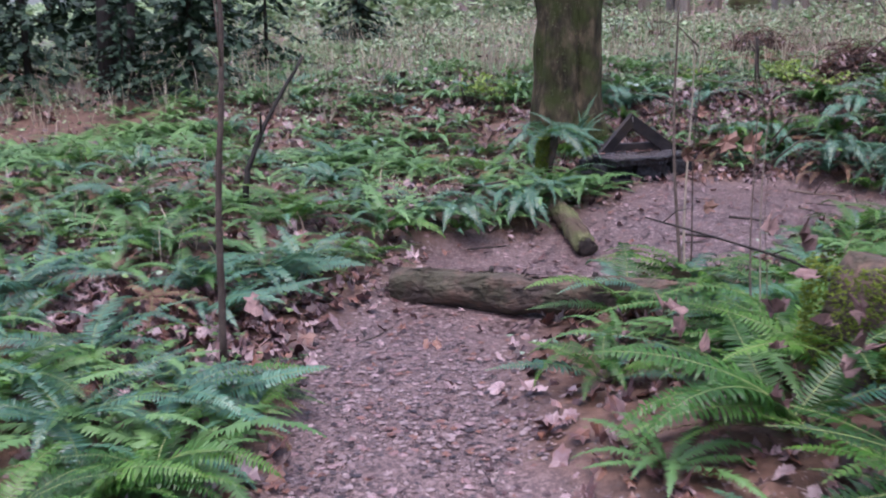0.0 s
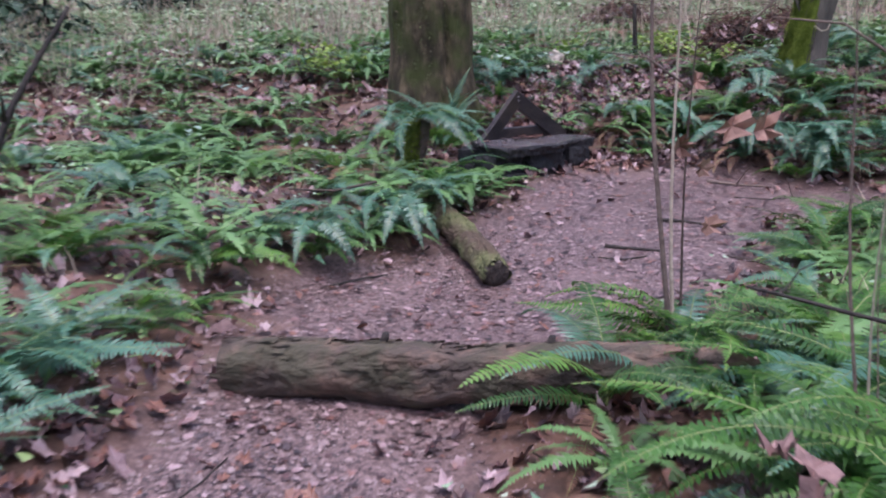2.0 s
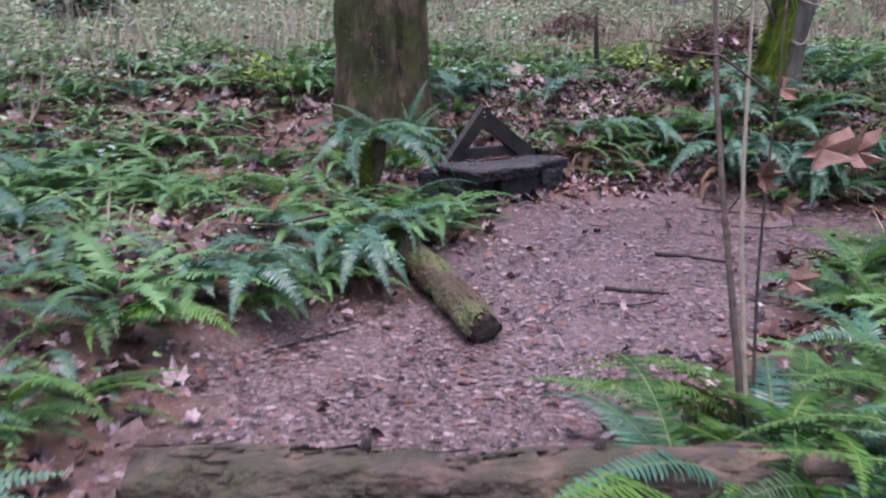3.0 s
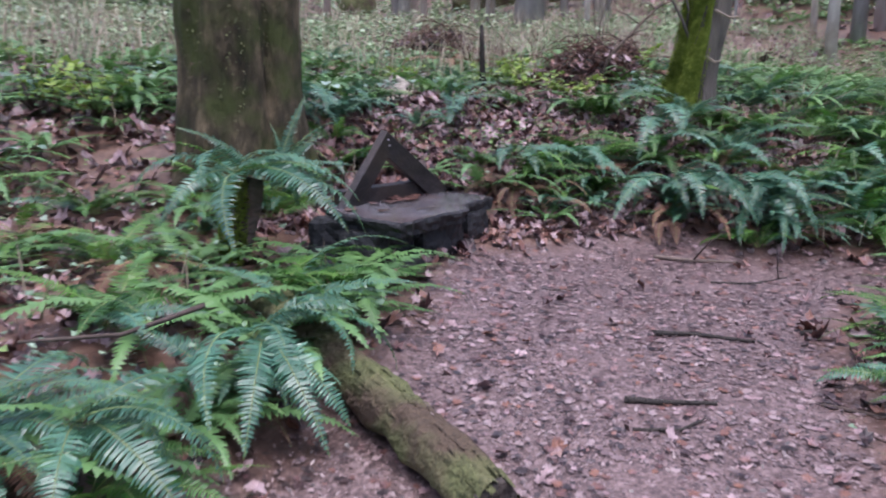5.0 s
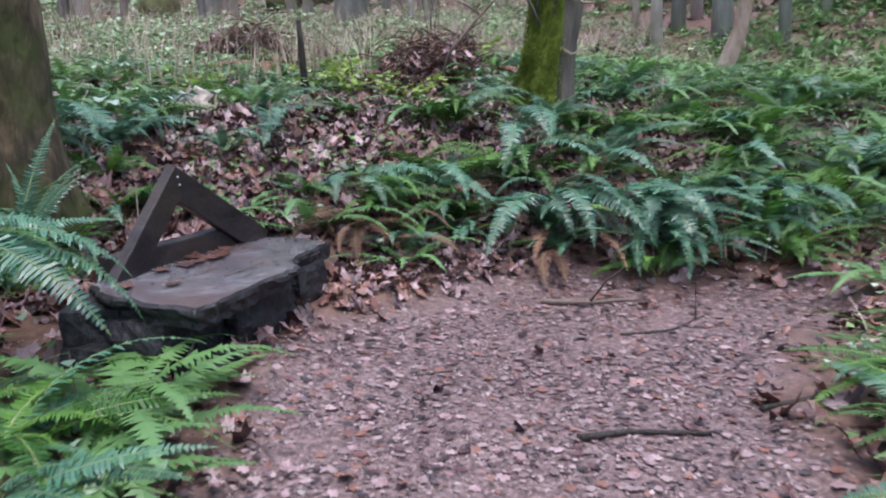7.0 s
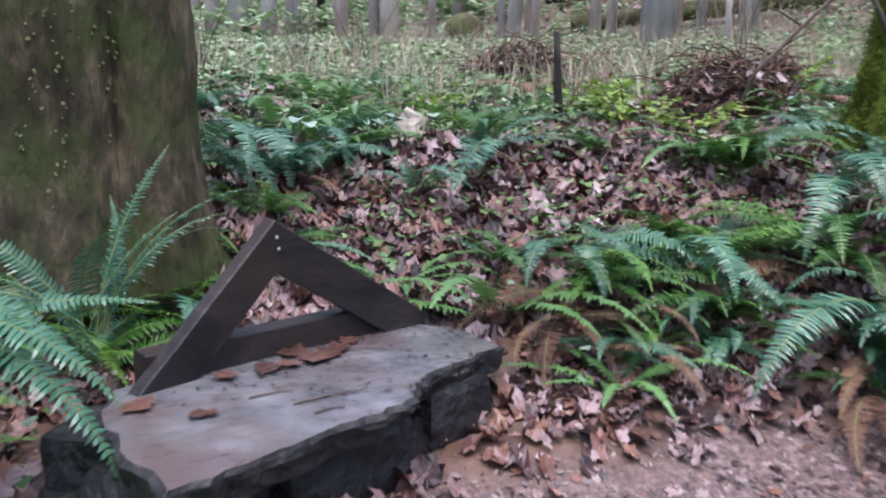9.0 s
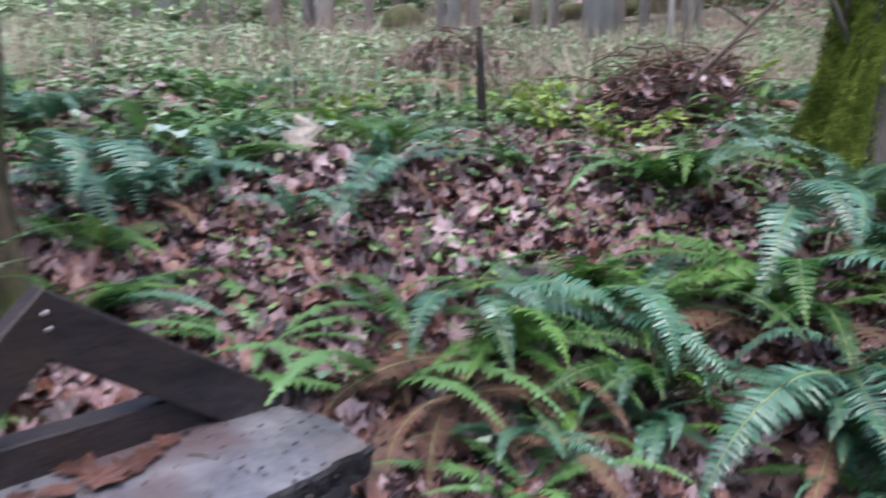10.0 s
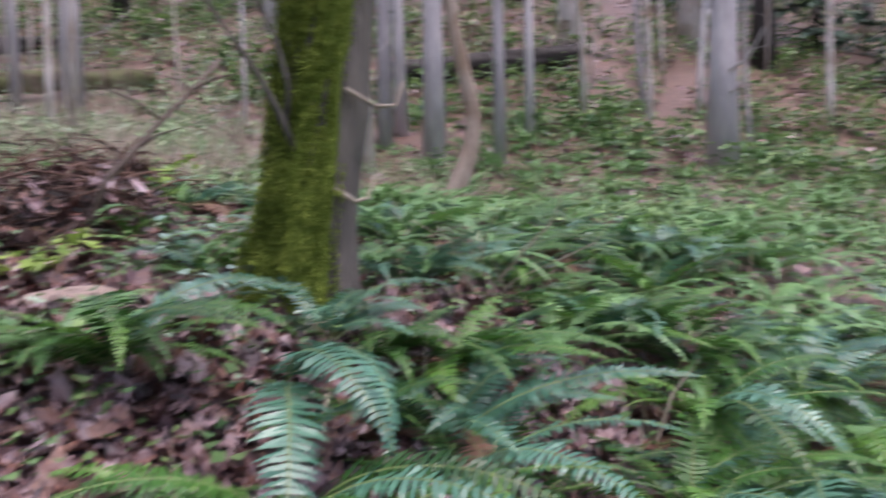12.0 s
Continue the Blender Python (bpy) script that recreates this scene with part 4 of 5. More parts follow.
far_ferns(640, (-5, 11, 1, 15), .03, 3, "low green fern fronds between the larger ferns")
far_ferns(560, (-12, 22, 9, 22), .3, 4, "green sword ferns covering the floor of the wood")
far_ferns(230, (-9, 13, -5, 4), .2, 6, "green sword ferns on either side of the trail's start")
far_ferns(420, (8, 24, 2, 15), .3, 5, "green sword ferns below the eastern slope")


# ---- fallen leaves and duff ----
LOBES = ((0, .30), (25, .62), (50, .52), (72, .9), (98, .68), (125, .98), (150, .70), (180, 1.0))


def maple_leaf(p, size, r, curl, tilt=.5, crumple=1.0):
    """A lobed leaf with a curled blade, lying about p."""
    a = r.uniform(0, 6.28)
    tx, ty = r.gauss(0, tilt), r.gauss(0, tilt)
    v = [Vector((0, 0, .02 * size))]
    ring = [(-g, q) for g, q in LOBES[:0:-1]][1:] + list(LOBES[:1]) + list(LOBES[1:])
    for g, q in ring:
        an, q = radians(g + 0), q * size * .5 * r.uniform(.85, 1.1)
        x, y = math.cos(an + 3.14) * q, math.sin(an + 3.14) * q
        v.append(Vector((x, y, curl * (x * x + y * y) / size * r.uniform(.2, 1.6) + r.uniform(-.09, .14) * size * crumple)))
    m = Matrix.Rotation(a, 3, "Z")
    out = []
    for q in v:
        w = m @ q
        out.append(Vector((w.x, w.y, w.z + tx * w.x + ty * w.y)) + p)
    n = len(ring)
    return out, [(0, i + 1, (i + 1) % n + 1) for i in range(n)]


def scatter(name, count, area, size, keep, mat, label, seed, shape="maple", lift=.01):
    """One sheet of uncountable litter."""
    r = random.Random(seed)
    pieces = []
    xs = [r.uniform(area[0], area[1]) for _ in range(count)]
    ys = [r.uniform(area[2], area[3]) for _ in range(count)]
    zs, ms = land(np.array(xs), np.array(ys)), trodden(np.array(xs), np.array(ys))
    ax, ay = np.array(xs), np.array(ys)
    gx, gy = (land(ax + .06, ay) - land(ax - .06, ay)) / .12, (land(ax, ay + .06) - land(ax, ay - .06)) / .12
    for x, y, z, m, sx, sy in zip(xs, ys, zs, ms, gx.tolist(), gy.tolist()):
        if r.random() > keep(x, y, m):
            continue
        s = r.uniform(*size)
        p = Vector((x, y, z + lift + r.uniform(0, .02 if shape == "maple" else .003)))
        if shape == "maple":
            pieces.append(maple_leaf(p, s, r, r.uniform(-.5, 1.4)))
        elif shape == "flat":
            p.z = z + lift + r.uniform(-.002, .003)
            pieces.append(maple_leaf(p, s, r, .10, .05, .22))
        else:
            a, b = r.uniform(0, 6.28), r.uniform(.2, .8)
            d, e = Vector((math.cos(a), math.sin(a), r.gauss(0, .16))) * s * .5, Vector((-math.sin(a), math.cos(a), r.gauss(0, .2))) * s * .5 * b
            pieces.append(([p - d, p - d * .2 + e * r.uniform(.6, 1), p + d * r.uniform(.7, 1), p + d * .1 - e * r.uniform(.5, 1)], [(0, 3, 2, 1)]))
        if shape == "maple":
            sx, sy = sx * .55, sy * .55
        pv, pf = pieces.pop()
        pieces.append(([Vector((w.x, w.y, w.z + (w.x - x) * sx + (w.y - y) * sy)) for w in pv], pf))
    v, f = join(pieces)
    return tagged(mesh_ob(name, [tuple(q) for q in v], f, mat, None, False), label, "leaf litter", kind="stuff")


def bank(x, y):
    """How leafy the ground is: the bank behind the bench and the trail's edges."""
    return max(math.exp(-((x - 3.2) ** 2 + (y - 9.7) ** 2 / .5)), math.exp(-((x - 3.5) ** 2 / 1.5 + (y - 10.6) ** 2 / .7)), math.exp(-((x - 4.8) ** 2 + (y - 11.2) ** 2 / .8)), math.exp(-((x + 1.5) ** 2 + (y - 4.2) ** 2 / .8)), math.exp(-((x - 5.2) ** 2 + (y - 9.4) ** 2 / .6)), .55)


scatter("leaf_litter", 42000, (-4, 9, 0, 14), (.05, .13), lambda x, y, m: (1 - m) * bank(x, y), LITTER, "curled brown fallen maple leaves on the forest floor", 1)
scatter("leaf_litter", 1800, (2.7, 4.7, 8.7, 10.2), (.03, .09), lambda x, y, m: 1 - .6 * m, LITTER, "small brown leaves at the foot of the bank", 8, lift=.012)
scatter("leaf_litter", 7000, (2.3, 6.2, 9.6, 12.2), (.05, .13), lambda x, y, m: bank(x, y), LITTER, "deep drift of curled brown maple leaves on the bank", 2, lift=.03)
scatter("leaf_litter", 15000, (-1.5, 5.2, .8, 9.2), (.022, .055), lambda x, y, m: m * .8, FRAGMENTS, "flat damp brown leaves trodden into the trail", 5, "flat", .005)
scatter("leaf_litter", 11000, (-1.5, 5.2, .8, 9.2), (.02, .06), lambda x, y, m: m * .8, LITTER, "flat wet russet and purple leaves on the trail", 25, "flat", .006)
scatter("leaf_litter", 1500, (-1.5, 5.2, 1, 9.2), (.035, .08), lambda x, y, m: m * .4, LITTER, "damp trampled brown leaves on the trail", 3)
scatter("leaf_fragments", 190000, (-1.6, 5.4, .8, 9.6), (.008, .032), lambda x, y, m: max(m, .25), FRAGMENTS, "fine trampled leaf fragments on the trail", 4, "scrap", .004)
scatter("leaf_litter", 900, (-2.4, -.6, 3.3, 5.0), (.06, .14), lambda x, y, m: 1 - m, LITTER, "pile of curled brown leaves beside the trail", 9, lift=.03)
scatter("leaf_litter", 2600, (1.2, 3.0, 9.45, 11.2), (.05, .13), lambda x, y, m: .8, LITTER, "curled brown leaves behind the bench", 23, lift=.012)
scatter("leaf_litter", 2200, (4.3, 6.6, 8.4, 10.0), (.05, .12), lambda x, y, m: .8, LITTER, "brown leaves between the ferns beside the clearing", 24, lift=.012)
scatter("leaf_litter", 3600, (8, 22, 1, 14), (.07, .17), lambda x, y, m: .9, LITTER, "brown leaves below the eastern slope", 10)
scatter("leaf_litter", 5000, (-10, 22, 10, 30), (.12, .3), lambda x, y, m: .5, LITTER, "scattered brown leaves under far trees", 6)


# ---- undergrowth ----
def undergrowth(name, count, area, size, height, mat, label, seed, keep=lambda x, y: 1.0):
    r = random.Random(seed)
    pieces = []
    xs = [r.uniform(area[0], area[1]) for _ in range(count)]
    ys = [r.uniform(area[2], area[3]) for _ in range(count)]
    zs, ms = land(np.array(xs), np.array(ys)), trodden(np.array(xs), np.array(ys))
    for x, y, z, m in zip(xs, ys, zs, ms):
        if m > .05 or r.random() > keep(x, y) * max(0, min(1, .5 + 1.6 * noise.noise((x * .55, y * .55, seed)))):
            continue
        if (x - 1.58) ** 2 + (y - 10.34) ** 2 < .3 or abs(x - 2.2) < .75 and abs(y - 9.0) < .65:
            continue
        for k in range(7):
            q = Vector((x + r.gauss(0, .11), y + r.gauss(0, .11), z + height * r.random() ** .8 + .02))
            pieces.append(blob_leaf(q, r.uniform(*size), r))
    v, f = join(pieces)
    return tagged(mesh_ob(name, [tuple(q) for q in v], f, mat, None, False), label, "undergrowth", kind="stuff")


undergrowth("undergrowth", 3600, (-5, 10, 1, 13), (.025, .06), .14, LEAFY, "small green leaves of low forest plants", 11)
undergrowth("undergrowth", 700, (-4, 9, 4, 13), (.03, .06), .16, LEAFY_GREY, "pale grey-green leaves of low forest plants", 12)
undergrowth("undergrowth", 8500, (-8, 16, 11.5, 21), (.04, .09), .20, LEAFY_HAZED, "dense green undergrowth behind the bank", 18, lambda x, y: .4 if y < 14 else 1)
undergrowth("undergrowth", 1200, (-8, 16, 11.5, 21), (.04, .08), .2, LEAFY_GREY, "pale leafy undergrowth behind the bank", 19, lambda x, y: .5 if y < 14 else 1)
undergrowth("undergrowth", 1500, (-8, 16, 12, 22), (.05, .11), .2, LITTER, "dead brown leaves among the undergrowth", 20)
undergrowth("undergrowth", 9000, (-16, 28, 18, 36), (.08, .17), .32, LEAFY_HAZED, "dense green undergrowth under far trees", 13)
undergrowth("undergrowth", 2600, (-16, 28, 18, 36), (.08, .15), .32, LEAFY_GREY, "pale leafy undergrowth under far trees", 14)
undergrowth("undergrowth", 12000, (-40, 60, 30, 72), (.25, .5), 1.0, LEAFY_HAZED, "green cover of the far slope", 15)
undergrowth("undergrowth", 4200, (8, 22, 0, 15), (.05, .11), .25, LEAFY, "low green plants below the eastern slope", 21)
undergrowth("undergrowth", 380, (2.6, 6.4, 9.8, 12.6), (.03, .06), .12, LEAFY, "green sprigs among the leaves of the bank", 22)
undergrowth("undergrowth", 21000, (18, 60, -6, 34), (.10, .24), .6, LEAFY, "green cover of the eastern slope", 16)
undergrowth("undergrowth", 1300, (18, 50, -6, 34), (.12, .24), .7, LITTER, "russet leaves on the eastern slope", 17)


def dry_stalks(count, area, height, seed, label):
    """Pale dead stalks and grass, one sheet."""
    r = random.Random(seed)
    xs = np.array([r.uniform(area[0], area[1]) for _ in range(count)])
    ys = np.array([r.uniform(area[2], area[3]) for _ in range(count)])
    zs = land(xs, ys)
    v, f = [], []
    for x, y, z in zip(xs, ys, zs):
        if noise.noise((x * .5, y * .5, seed)) < -.05 or float(trodden(x, y)) > 0 or abs(x - 2.2) < .8 and abs(y - 8.9) < .75:
            continue
        for k in range(4):
            h, w, o = height * r.uniform(.35, 1), r.uniform(.003, .007), len(v)
            a = r.uniform(0, 6.28)
            px, py = x + r.gauss(0, .08), y + r.gauss(0, .08)
            dx, dy = math.cos(a) * w, math.sin(a) * w
            bx, by = r.gauss(0, .3) * h, r.gauss(0, .3) * h
            v += [(px - dx, py - dy, z), (px + dx, py + dy, z), (px + bx * .4 + dx * .8, py + by * .4 + dy * .8, z + h * .6), (px + bx * .4 - dx * .8, py + by * .4 - dy * .8, z + h * .6), (px + bx, py + by, z + h)]
            f += [(o, o + 1, o + 2, o + 3), (o + 3, o + 2, o + 4)]
    return tagged(mesh_ob("dry_stalks", v, f, DRY_GRASS, None, False), label, "dry stalks", kind="stuff")


dry_stalks(2800, (-8, 16, 12.4, 24), .75, 31, "pale dead stalks among the undergrowth")
dry_stalks(260, (-4, 9, 5, 12.5), .35, 32, "few dry stalks between ferns")


def yellow_plant(x, y, h, seed, count=90):
    r = random.Random(seed)
    p = at(x, y)
    ob = empty("leafy_shrub", p, "small shrub with bright yellow-green leaves", "shrub", "yellow-green shrubs")
    leaves = []
    for i in range(9):
        a = r.uniform(0, 6.28)
        q = p + Vector((math.cos(a) * .28, math.sin(a) * .28, h * r.uniform(.6, 1)))
        part("stem", tube([p, p.lerp(q, .5) + Vector((0, 0, .05)), q], [.005, .004, .002], 4), TWIG, ob)
        for k in range(count // 9):
            leaves.append(blob_leaf(p.lerp(q, r.uniform(.35, 1.0)) + Vector((r.gauss(0, .04), r.gauss(0, .04), 0)), r.uniform(.05, .10), r))
    part("foliage", join(leaves), YELLOW, ob, kind="stuff")
    return ob


for k, (x, y, h) in enumerate([(4.95, 11.75, .42), (5.2, 12.2, .45), (4.9, 12.5, .4), (5.3, 11.5, .3), (.75, 11.4, .5), (.4, 11.8, .5), (7.2, 12.6, .5), (3.9, 12.6, .4)]):
    yellow_plant(x, y, h, 60 + k)


def sapling(x, y, h, seed, leaf_at, r0=.016):
    """Bare multi-stemmed sapling with a few dead leaves hanging on."""
    r = random.Random(seed)
    p = at(x, y)
    ob = empty("sapling", p, "bare thin sapling with a few brown hanging leaves", "sapling", "bare saplings")
    for i in range(3):
        q = p + Vector((-.03 * h + .06 * i + r.uniform(-.04, .04), .13 * h * (1 - .5 * i) + r.uniform(-.1, .1), h * (1 - .15 * i)))
        part("stem", tube(curve_points(p + Vector((.02 * i, .015 * i, 0)), q, 9, .05, seed + i), [r0 * (1 - .09 * k) * (1 - .25 * i) for k in range(9)], 7, .1), (TWIG, TWIG_PALE)[i % 2], ob)
    for i in range(5):
        z = r.uniform(.5, .85) * h
        a = r.uniform(0, 6.28)
        q = p + Vector((0, 0, z))
        part("twig", tube([q, q + Vector((math.cos(a) * .18, math.sin(a) * .18, .12)), q + Vector((math.cos(a) * .36, math.sin(a) * .36, .14))], [.005, .004, .002], 5), TWIG, ob)
    for dx, dy, dz, s in leaf_at:
        v, f = maple_leaf(p + Vector((dx, dy, dz)), s, r, 1.4, .5, 2.0)
        c = p + Vector((dx, dy, dz))
        v = [c + Matrix.Rotation(radians(75), 3, "X") @ (q - c) for q in v]
        part("leaf", (v, f), RED_LEAF, ob, "withered brown leaf", smooth=False)
    return ob


sapling(1.52, 5.0, 2.3, 5, [(.1, .05, .85, .09), (.22, .05, 1.02, .14), (.40, .1, 1.0, .17), (-.03, .0, .95, .12), (.12, 0, .62, .10), (.05, .05, 1.2, .1)], .0135)
sapling(1.56, 3.9, 1.6, 6, [(.05, 0, .9, .08)], .0065)


# ---- the bank behind the bench ----
def brush_heap(x, y, w, h, seed):
    """A heap of dead fronds, roots and twigs."""
    r = random.Random(seed)
    p = at(x, y)
    ob = empty("brush_heap", p, "brown heap of dead fronds and roots on the bank", "brush heap")
    strands = []
    for i in range(620):
        a, d = r.uniform(0, 6.28), w * math.sqrt(r.random())
        q = p + Vector((math.cos(a) * d * .5, math.sin(a) * d * .35, h * (1 - (d / w) ** 2) * r.uniform(.3, 1)))
        e = q + Vector((r.gauss(0, .24), r.gauss(0, .18), -r.uniform(-.12, .4)))
        e.z = max(e.z, float(land(e.x, e.y)) - .02)
        strands.append(tube([q, q.lerp(e, .5) + Vector((0, 0, .05)), e], [.005, .006, .002], 4, cap=False))
    part("strand", join(strands), BRUSH, ob, kind="stuff")
    drift = []
    for i in range(460):
        a, d = r.uniform(0, 6.28), w * math.sqrt(r.random())
        c = p + Vector((math.cos(a) * d * .62, math.sin(a) * d * .45, 0))
        c.z = float(land(c.x, c.y)) + h * max(0, 1 - (d / w) ** 2) * r.uniform(.25, .75) + .03
        drift.append(maple_leaf(c, r.uniform(.06, .13), r, r.uniform(-.3, 1.2)))
    part("leaf_drift", join(drift), LITTER, ob, "brown leaves caught in the heap", smooth=False, kind="stuff")
    v, f = boulder(p + Vector((0, 0, h * .1)), w * .3, w * .22, h * .4, .4, seed, .1)
    part("root_mass", (v, f), BARK_DARK, ob)
    return ob


brush_heap(6.0, 12.05, 1.35, .62, 3)
brush_heap(7.2, 12.9, .8, .5, 5)
brush_heap(5.6, 15.0, 1.2, .6, 6)
p = at(3.12, 11.1, -.03)
v, f = furrowed(tube([p + Vector((.02 * k * (k % 2), .01 * k, .045 * k)) for k in range(7)], [.09, .085, .07, .08, .065, .05, .022], 16, .5, .15, 4), p)
tagged(mesh_ob("rotten_stump", v, f, DEADWOOD, None, True), "small pale rotten stump on the leafy bank", "stump")
v, f = boulder(at(5.14, 10.95, .03), .19, .13, .07, -.5, 42, .1)
tagged(mesh_ob("rotten_wood", v, f, CHUNK, None, True), "pale flat chunk of rotten wood among leaves", "rotten wood")
v, f = boulder(at(9.5, 26.6, .3), .62, .35, .42, .6, 43, .15)
tagged(mesh_ob("mossy_stump", v, f, LOGMOSS, None, True), "far stump overgrown with pale green moss", "stump")


def bare_shrub(x, y, h, seed, mat=None):
    r = random.Random(seed)
    p = at(x, y)
    ob = empty("bare_shrub", p, "leafless shrub of thin pale stems", "shrub", "bare shrubs")
    for i in range(8):
        q = p + Vector((r.gauss(0, .3), r.gauss(0, .3), h * r.uniform(.5, 1)))
        part("stem", tube(curve_points(p, q, 5, .08, seed * 9 + i), [.007, .006, .005, .003, .0015], 4, cap=False), mat or TWIG_PALE, ob)
    return ob


r5 = random.Random(3)
for i in range(34):
    x, y = r5.uniform(-5, 14), r5.uniform(12.5, 22)
    bare_shrub(x, y, r5.uniform(.7, 1.9), 80 + i, (TWIG_PALE, TWIG)[i % 3 == 0])
for x, y, h in ((-1.6, 11.4, 1.0), (-1.0, 12.2, 1.2), (-2.4, 12.0, .9), (6.6, 9.8, .6)):
    bare_shrub(x, y, h, int(50 + x * 3), TWIG_PALE)

for k, (x, y, s) in enumerate([(5.2, 13.8, .8), (5.7, 14.3, .8), (6.3, 13.9, .7), (6.35, 12.35, .6), (6.95, 12.1, .6), (5.7, 11.95, .55), (3.35, 9.0, .3), (-.2, 10.6, .5)]):
    fern(x, y, s, "dead", 1600 + k, 10, None, .12)


def salal(x, y, seed, count=7):
    """A low plant of large leathery oval leaves."""
    r = random.Random(seed)
    p = at(x, y)
    ob = empty("leafy_plant", p, "low plant with large leathery grey-green oval leaves", "plant", "leathery-leaved plants")
    for i in range(count):
        a, h = r.uniform(0, 6.28), r.uniform(.08, .24)
        d = Vector((math.cos(a), math.sin(a), 0))
        c = p + d * r.uniform(.04, .16) + Vector((0, 0, h))
        part("stem", tube([p, p.lerp(c, .5) + Vector((0, 0, .03)), c], [.004, .003, .002], 4, cap=False), TWIG, ob)
        ln, w, s = r.uniform(.07, .13), r.uniform(.032, .055), Vector((-d.y, d.x, 0))
        n = Vector((0, 0, 1)) * r.uniform(.5, 1) + d * r.uniform(-.5, .3)
        rows = []
        for k in range(6):
            u = k / 5
            ww = w * math.sin(math.pi * min(.97, u * .93 + .05)) ** .7
            m = c + d * ln * u + Vector((0, 0, -.35 * ln * u * u + .15 * ln * u))
            rows += [m - s * ww + Vector((0, 0, ww * .25)), m, m + s * ww + Vector((0, 0, ww * .25))]
        part("leaf", (rows, [(k * 3 + j, k * 3 + j + 1, k * 3 + j + 4, k * 3 + j + 3) for k in range(5) for j in range(2)]), SALAL, ob)
    return ob


for k, (x, y) in enumerate([(2.95, 11.3), (3.3, 11.35), (2.6, 11.45), (2.2, 11.55), (2.9, 11.7), (3.6, 11.75), (1.9, 11.2), (3.15, 12.0), (2.4, 12.2), (3.9, 12.15), (5.35, 10.75), (5.25, 10.35), (6.1, 10.6), (6.0, 11.2),
                            (.2, 10.6), (-.4, 11.2), (-.9, 10.3), (1.0, 11.9), (4.25, 12.6), (1.5, 12.6)]):
    salal(x, y, 400 + k)

stick("leaning_branch", [at(5.85, 11.7, .1), (5.79, 11.48, 1.83), (6.3, 11.2, 2.45)], .022, TWIG, "bare dead branch rising out of the brush heap", "branch", 5, 23)

# single leaves that catch the eye
r6 = random.Random(12)
for x, y, z, s in [(1.88, 6.03, .03, .10), (2.20, 9.12, None, .16), (2.05, 9.05, None, .12), (2.3, 9.22, None, .11), (1.72, 8.83, None, .12), (1.86, 8.72, None, .09), (2.16, 9.18, None, .13), (2.26, 9.16, None, .12), (2.12, 9.08, None, .11), (1.95, 9.02, None, .1), (2.36, 9.28, None, .09),
                   (-.33, 5.34, .2, .16), (-.95, 4.0, .12, .15), (-1.0, 4.2, .25, .14), (3.1, 7.5, .03, .08), (1.2, 4.0, .42, .13), (1.0, 3.4, .40, .13), (1.5, 3.3, .5, .15)]:
    p = at(x, y, z) if z is not None else Vector((x, y, .724))
    v, f = maple_leaf(p, s, r6, .25, *((.35, 1.0) if z is not None else (.03, .15)))
    tagged(mesh_ob("fallen_leaf", [tuple(q) for q in v], f, WITHERED if z is not None else WET_LEAF, None, False), "single red-brown fallen leaf", "leaf", "single fallen leaves")
r7 = random.Random(15)
needles = []
for i in range(260):
    x, y = r7.uniform(1.8, 2.8), r7.uniform(8.75, 9.5)
    if (y - 8.65) < (x - 2.36) * .9 or (y - 9.5) > (x - 2.66) * -.3 or x > 2.74:
        continue
    needles.append(blob_leaf(Vector((x, y, .7185)), r7.uniform(.008, .024), r7, Vector((r7.uniform(-1, 1), r7.uniform(-1, 1), .05))))
for a, b in (((1.98, 8.82), (2.10, 8.84)), ((2.08, 8.74), (2.28, 8.80)), ((2.12, 8.66), (2.20, 8.68)), ((2.4, 9.2), (2.46, 9.15))):
    stick("twig", [(a[0], a[1], .720), ((a[0] + b[0]) / 2, (a[1] + b[1]) / 2 + .006, .722), (b[0], b[1], .720)], .0035, TWIG, "thin dry twig lying on the wet slate", "twig", sides=5)
v, f = join(needles)
tagged(mesh_ob("leaf_fragments", [tuple(q) for q in v], f, BARK_DARK, None, False), "dark leaf crumbs lying on the slate", "leaf litter", kind="stuff")


def mossy_stump(x, y, h, r0, seed):
    p = at(x, y, -.05)
    ob = empty("stump", p, "broken stump thickly overgrown with moss among ferns", "stump")
    q = random.Random(seed)
    pts = [p + Vector((.02 * k, 0, h * k / 6)) for k in range(7)]
    body = part("wood", tube(pts, [r0 * k for k in (1.25, 1.08, 1, .97, .93, .88, .7)], 20, .3, .1, seed), LOGWOOD, ob)
    tufts = []
    for i in range(4200):
        a, z = q.uniform(0, 6.28), q.uniform(.05, h)
        n = Vector((math.cos(a), math.sin(a), 0))
        tufts.append(blob_leaf(p + n * r0 * q.uniform(.9, 1.12) + Vector((0, 0, z)), q.uniform(.010, .028), q, n + Vector((q.uniform(-.5, .5), q.uniform(-.5, .5), q.uniform(-1.3, .1)))))
    part("moss", join(tufts), MOSS, body, "dark green moss", kind="stuff")
    return ob


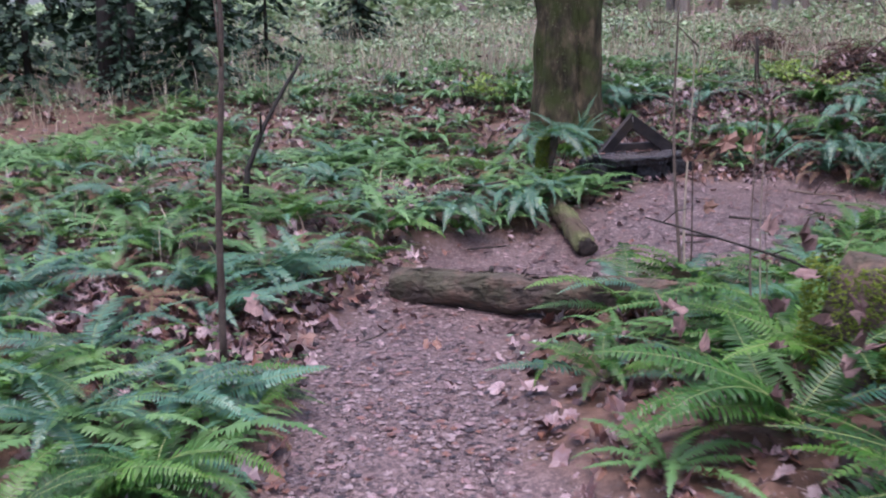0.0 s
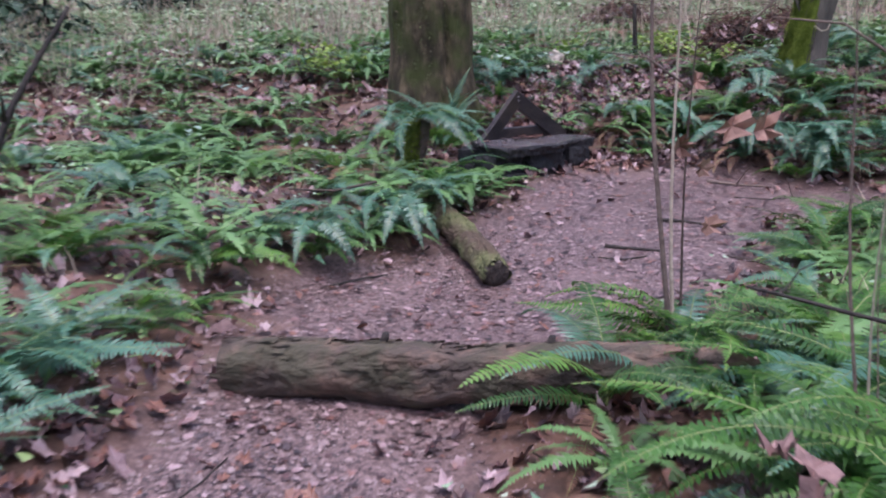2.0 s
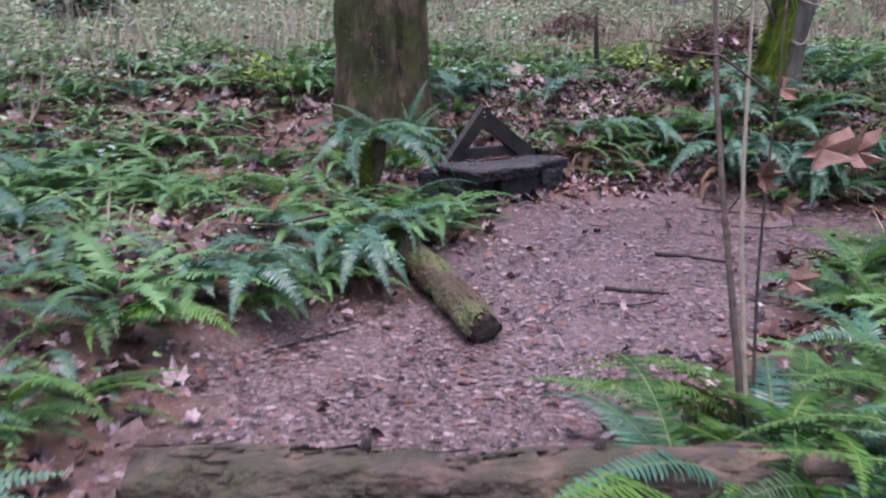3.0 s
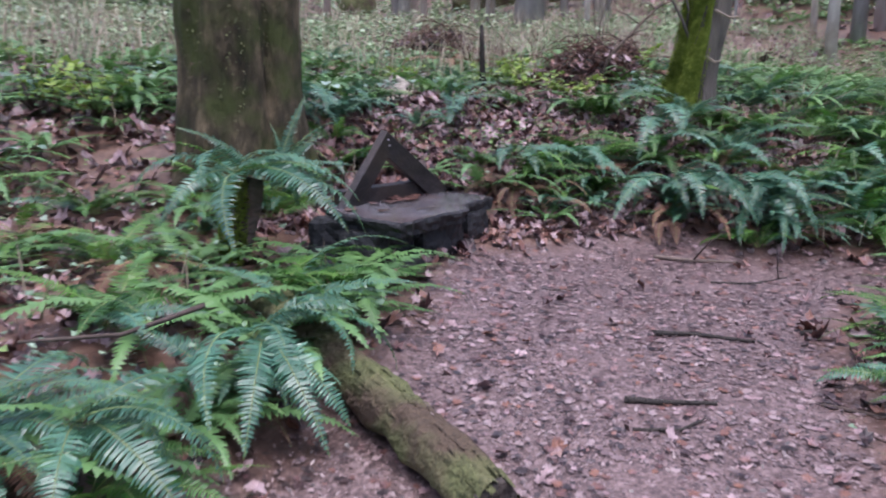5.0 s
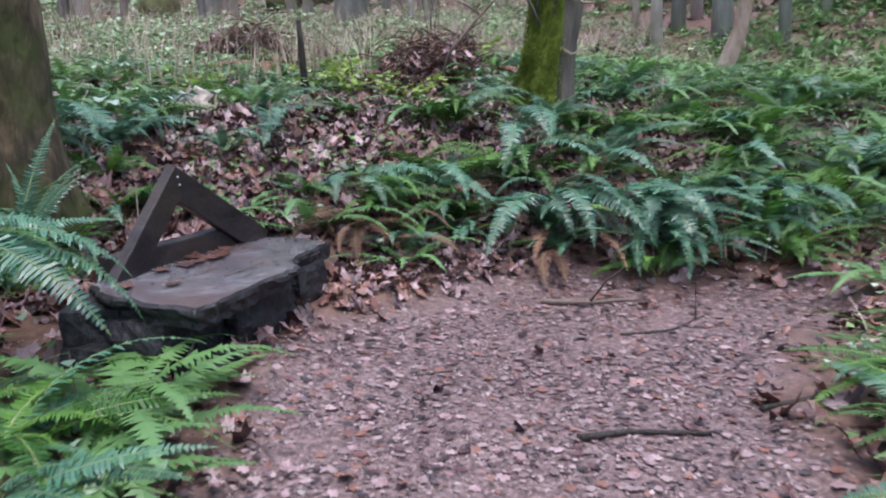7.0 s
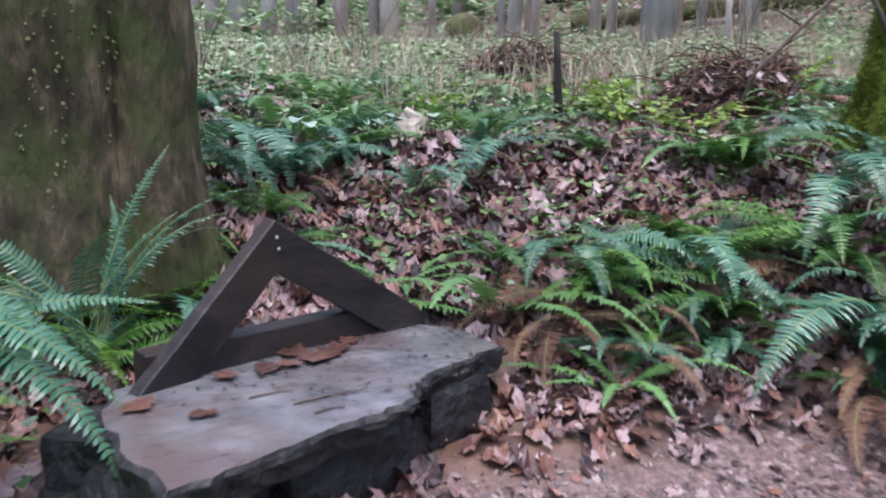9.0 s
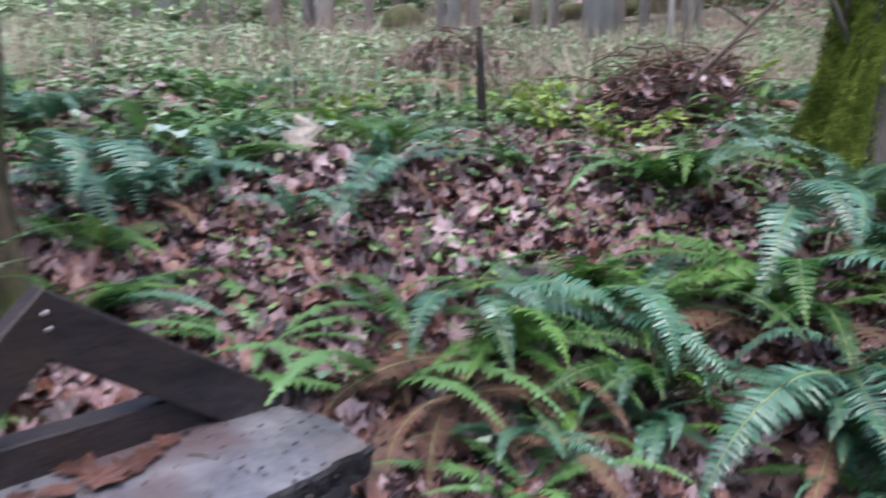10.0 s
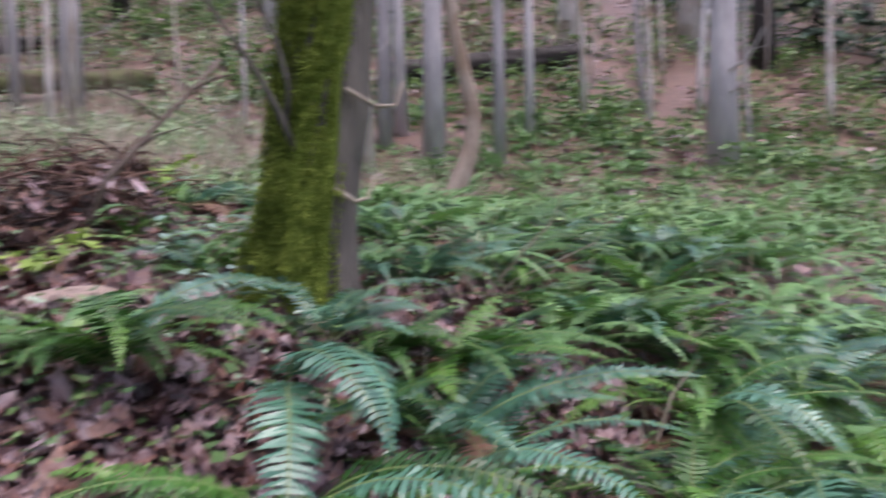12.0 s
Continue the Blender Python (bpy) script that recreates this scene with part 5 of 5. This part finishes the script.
mossy_stump(1.78, 3.45, .62, .17, 4)
mossy_stump(1.10, 8.98, .50, .065, 6)
fern(1.12, 8.97, .62, "blue", 1500, 6, -.5, .42)
fern(1.12, 8.95, .78, "hang", 1503, 18, -1.0, .44, 1.3)
fern(1.10, 8.22, .70, "green", 1505, 17, -.7, .03)
fern(.98, 7.72, .58, "blue", 1506, 12, -.9, .12)
fern(1.28, 8.45, .48, "dead", 1507, 7, -.6, .03)
fern(1.42, 8.25, .42, "green", 1508, 9, -.5, .02)
fern(1.55, 9.72, .82, "erect", 1504, 7, .4, .12)
fern(3.42, 10.68, .92, "pendant", 1501, 2, -1.97, .05, .06)
for k, (x, y, s, c, b) in enumerate(((2.3, 11.35, .9, 3, -1.2), (2.62, 11.2, .9, 3, -1.05), (2.0, 11.0, .85, 3, -1.25), (4.45, 8.95, .75, 4, -2.0), (5.0, 8.9, .85, 4, -2.1), (3.75, 9.5, .7, 4, -1.5), (4.9, 9.75, .95, 4, -2.3))):
    fern(x, y, s, "hang", 1510 + k, c, b, .1)
for k, (x, y, s, c, b, dz, sp) in enumerate(((4.25, 8.95, .8, 9, -2.0, .16, .6), (4.8, 8.5, .8, 9, -2.2, .16, .6), (.76, 7.46, .70, 10, -1.2, .16, .8), (.1, 6.98, .62, 9, -1.2, .13, .8), (5.9, 8.3, .8, 8, -2.2, .14, .8), (3.35, 9.62, .55, 6, -1.5, .14, .6))):
    fern(x, y, s, "hang", 1600 + k, c, b, dz, sp)
fern(-.78, 5.72, .58, "green", 1620, 15, -.3)
fern(1.66, 5.05, .85, "green", 1621, 18, 3.0)
fern(1.45, 4.75, .8, "green", 1622, 14, 2.7)
fern(1.85, 9.95, .5, "green", 1530, 12, None)
fern(2.25, 10.45, .55, "green", 1531, 11, None)
r9 = random.Random(91)
for k in range(16):
    fern(r9.uniform(1.2, 8.5), r9.uniform(12.3, 14.8), r9.uniform(.42, .62), ("green", "green", "blue")[k % 3], 1540 + k, 9, None, .05)
fern(2.55, 10.95, .8, "blue", 1502, 7, -.9)
r10 = random.Random(44)
for k in range(22):
    fern(r10.uniform(5.0, 9.2), r10.uniform(8.0, 10.0), r10.uniform(.6, .85), ("green", "green", "green", "blue")[k % 4], 1700 + k, 14, None, .04)
for k, (x, y, sz, tone) in enumerate(((-1.05, 2.75, .6, "green"), (-1.5, 3.05, .7, "blue"), (-.85, 3.25, .42, "green"), (-1.45, 2.3, .7, "green"), (-1.9, 3.4, .65, "green"), (-1.25, 3.6, .4, "blue"),
                                      (-2.3, 4.2, .6, "blue"), (-1.0, 5.45, .62, "blue"), (-1.45, 5.0, .62, "blue"))):
    fern(x, y, sz, tone, 1730 + k, 14, None, .03)
for k, (x, y) in enumerate(((-3.2, 6.3), (-3.5, 6.7), (-2.9, 6.8), (-1.7, 4.5), (.55, 8.7), (.1, 9.4), (3.2, 9.35))):
    fern(x, y, .55, "dead", 1745 + k, 12, None, .08)
r8 = random.Random(18)
for x, y, z, s in [(1.02, 3.55, .42, .13), (1.05, 3.45, .35, .12), (1.1, 3.3, .30, .12), (1.35, 3.2, .50, .16), (1.3, 3.05, .4, .12), (1.5, 3.1, .48, .14), (1.55, 3.45, .74, .15), (1.42, 3.5, .78, .12),
                   (1.62, 3.0, .42, .14), (1.5, 2.9, .36, .13), (1.2, 2.75, .3, .13), (1.0, 2.8, .22, .12), (1.72, 3.2, .5, .12)]:
    v, f = maple_leaf(Vector((x, y, z + .1)), s * .85, r8, 1.9, .5, 2.4)
    c = Vector((x, y, z + .1))
    m = Matrix.Rotation(r8.uniform(-.9, .9), 3, "X") @ Matrix.Rotation(r8.uniform(-.9, .9), 3, "Y")
    tagged(mesh_ob("fallen_leaf", [tuple(c + m @ (q - c)) for q in v], f, WITHERED, None, False), "withered brown leaf caught on fern fronds", "leaf", "leaves caught on ferns")
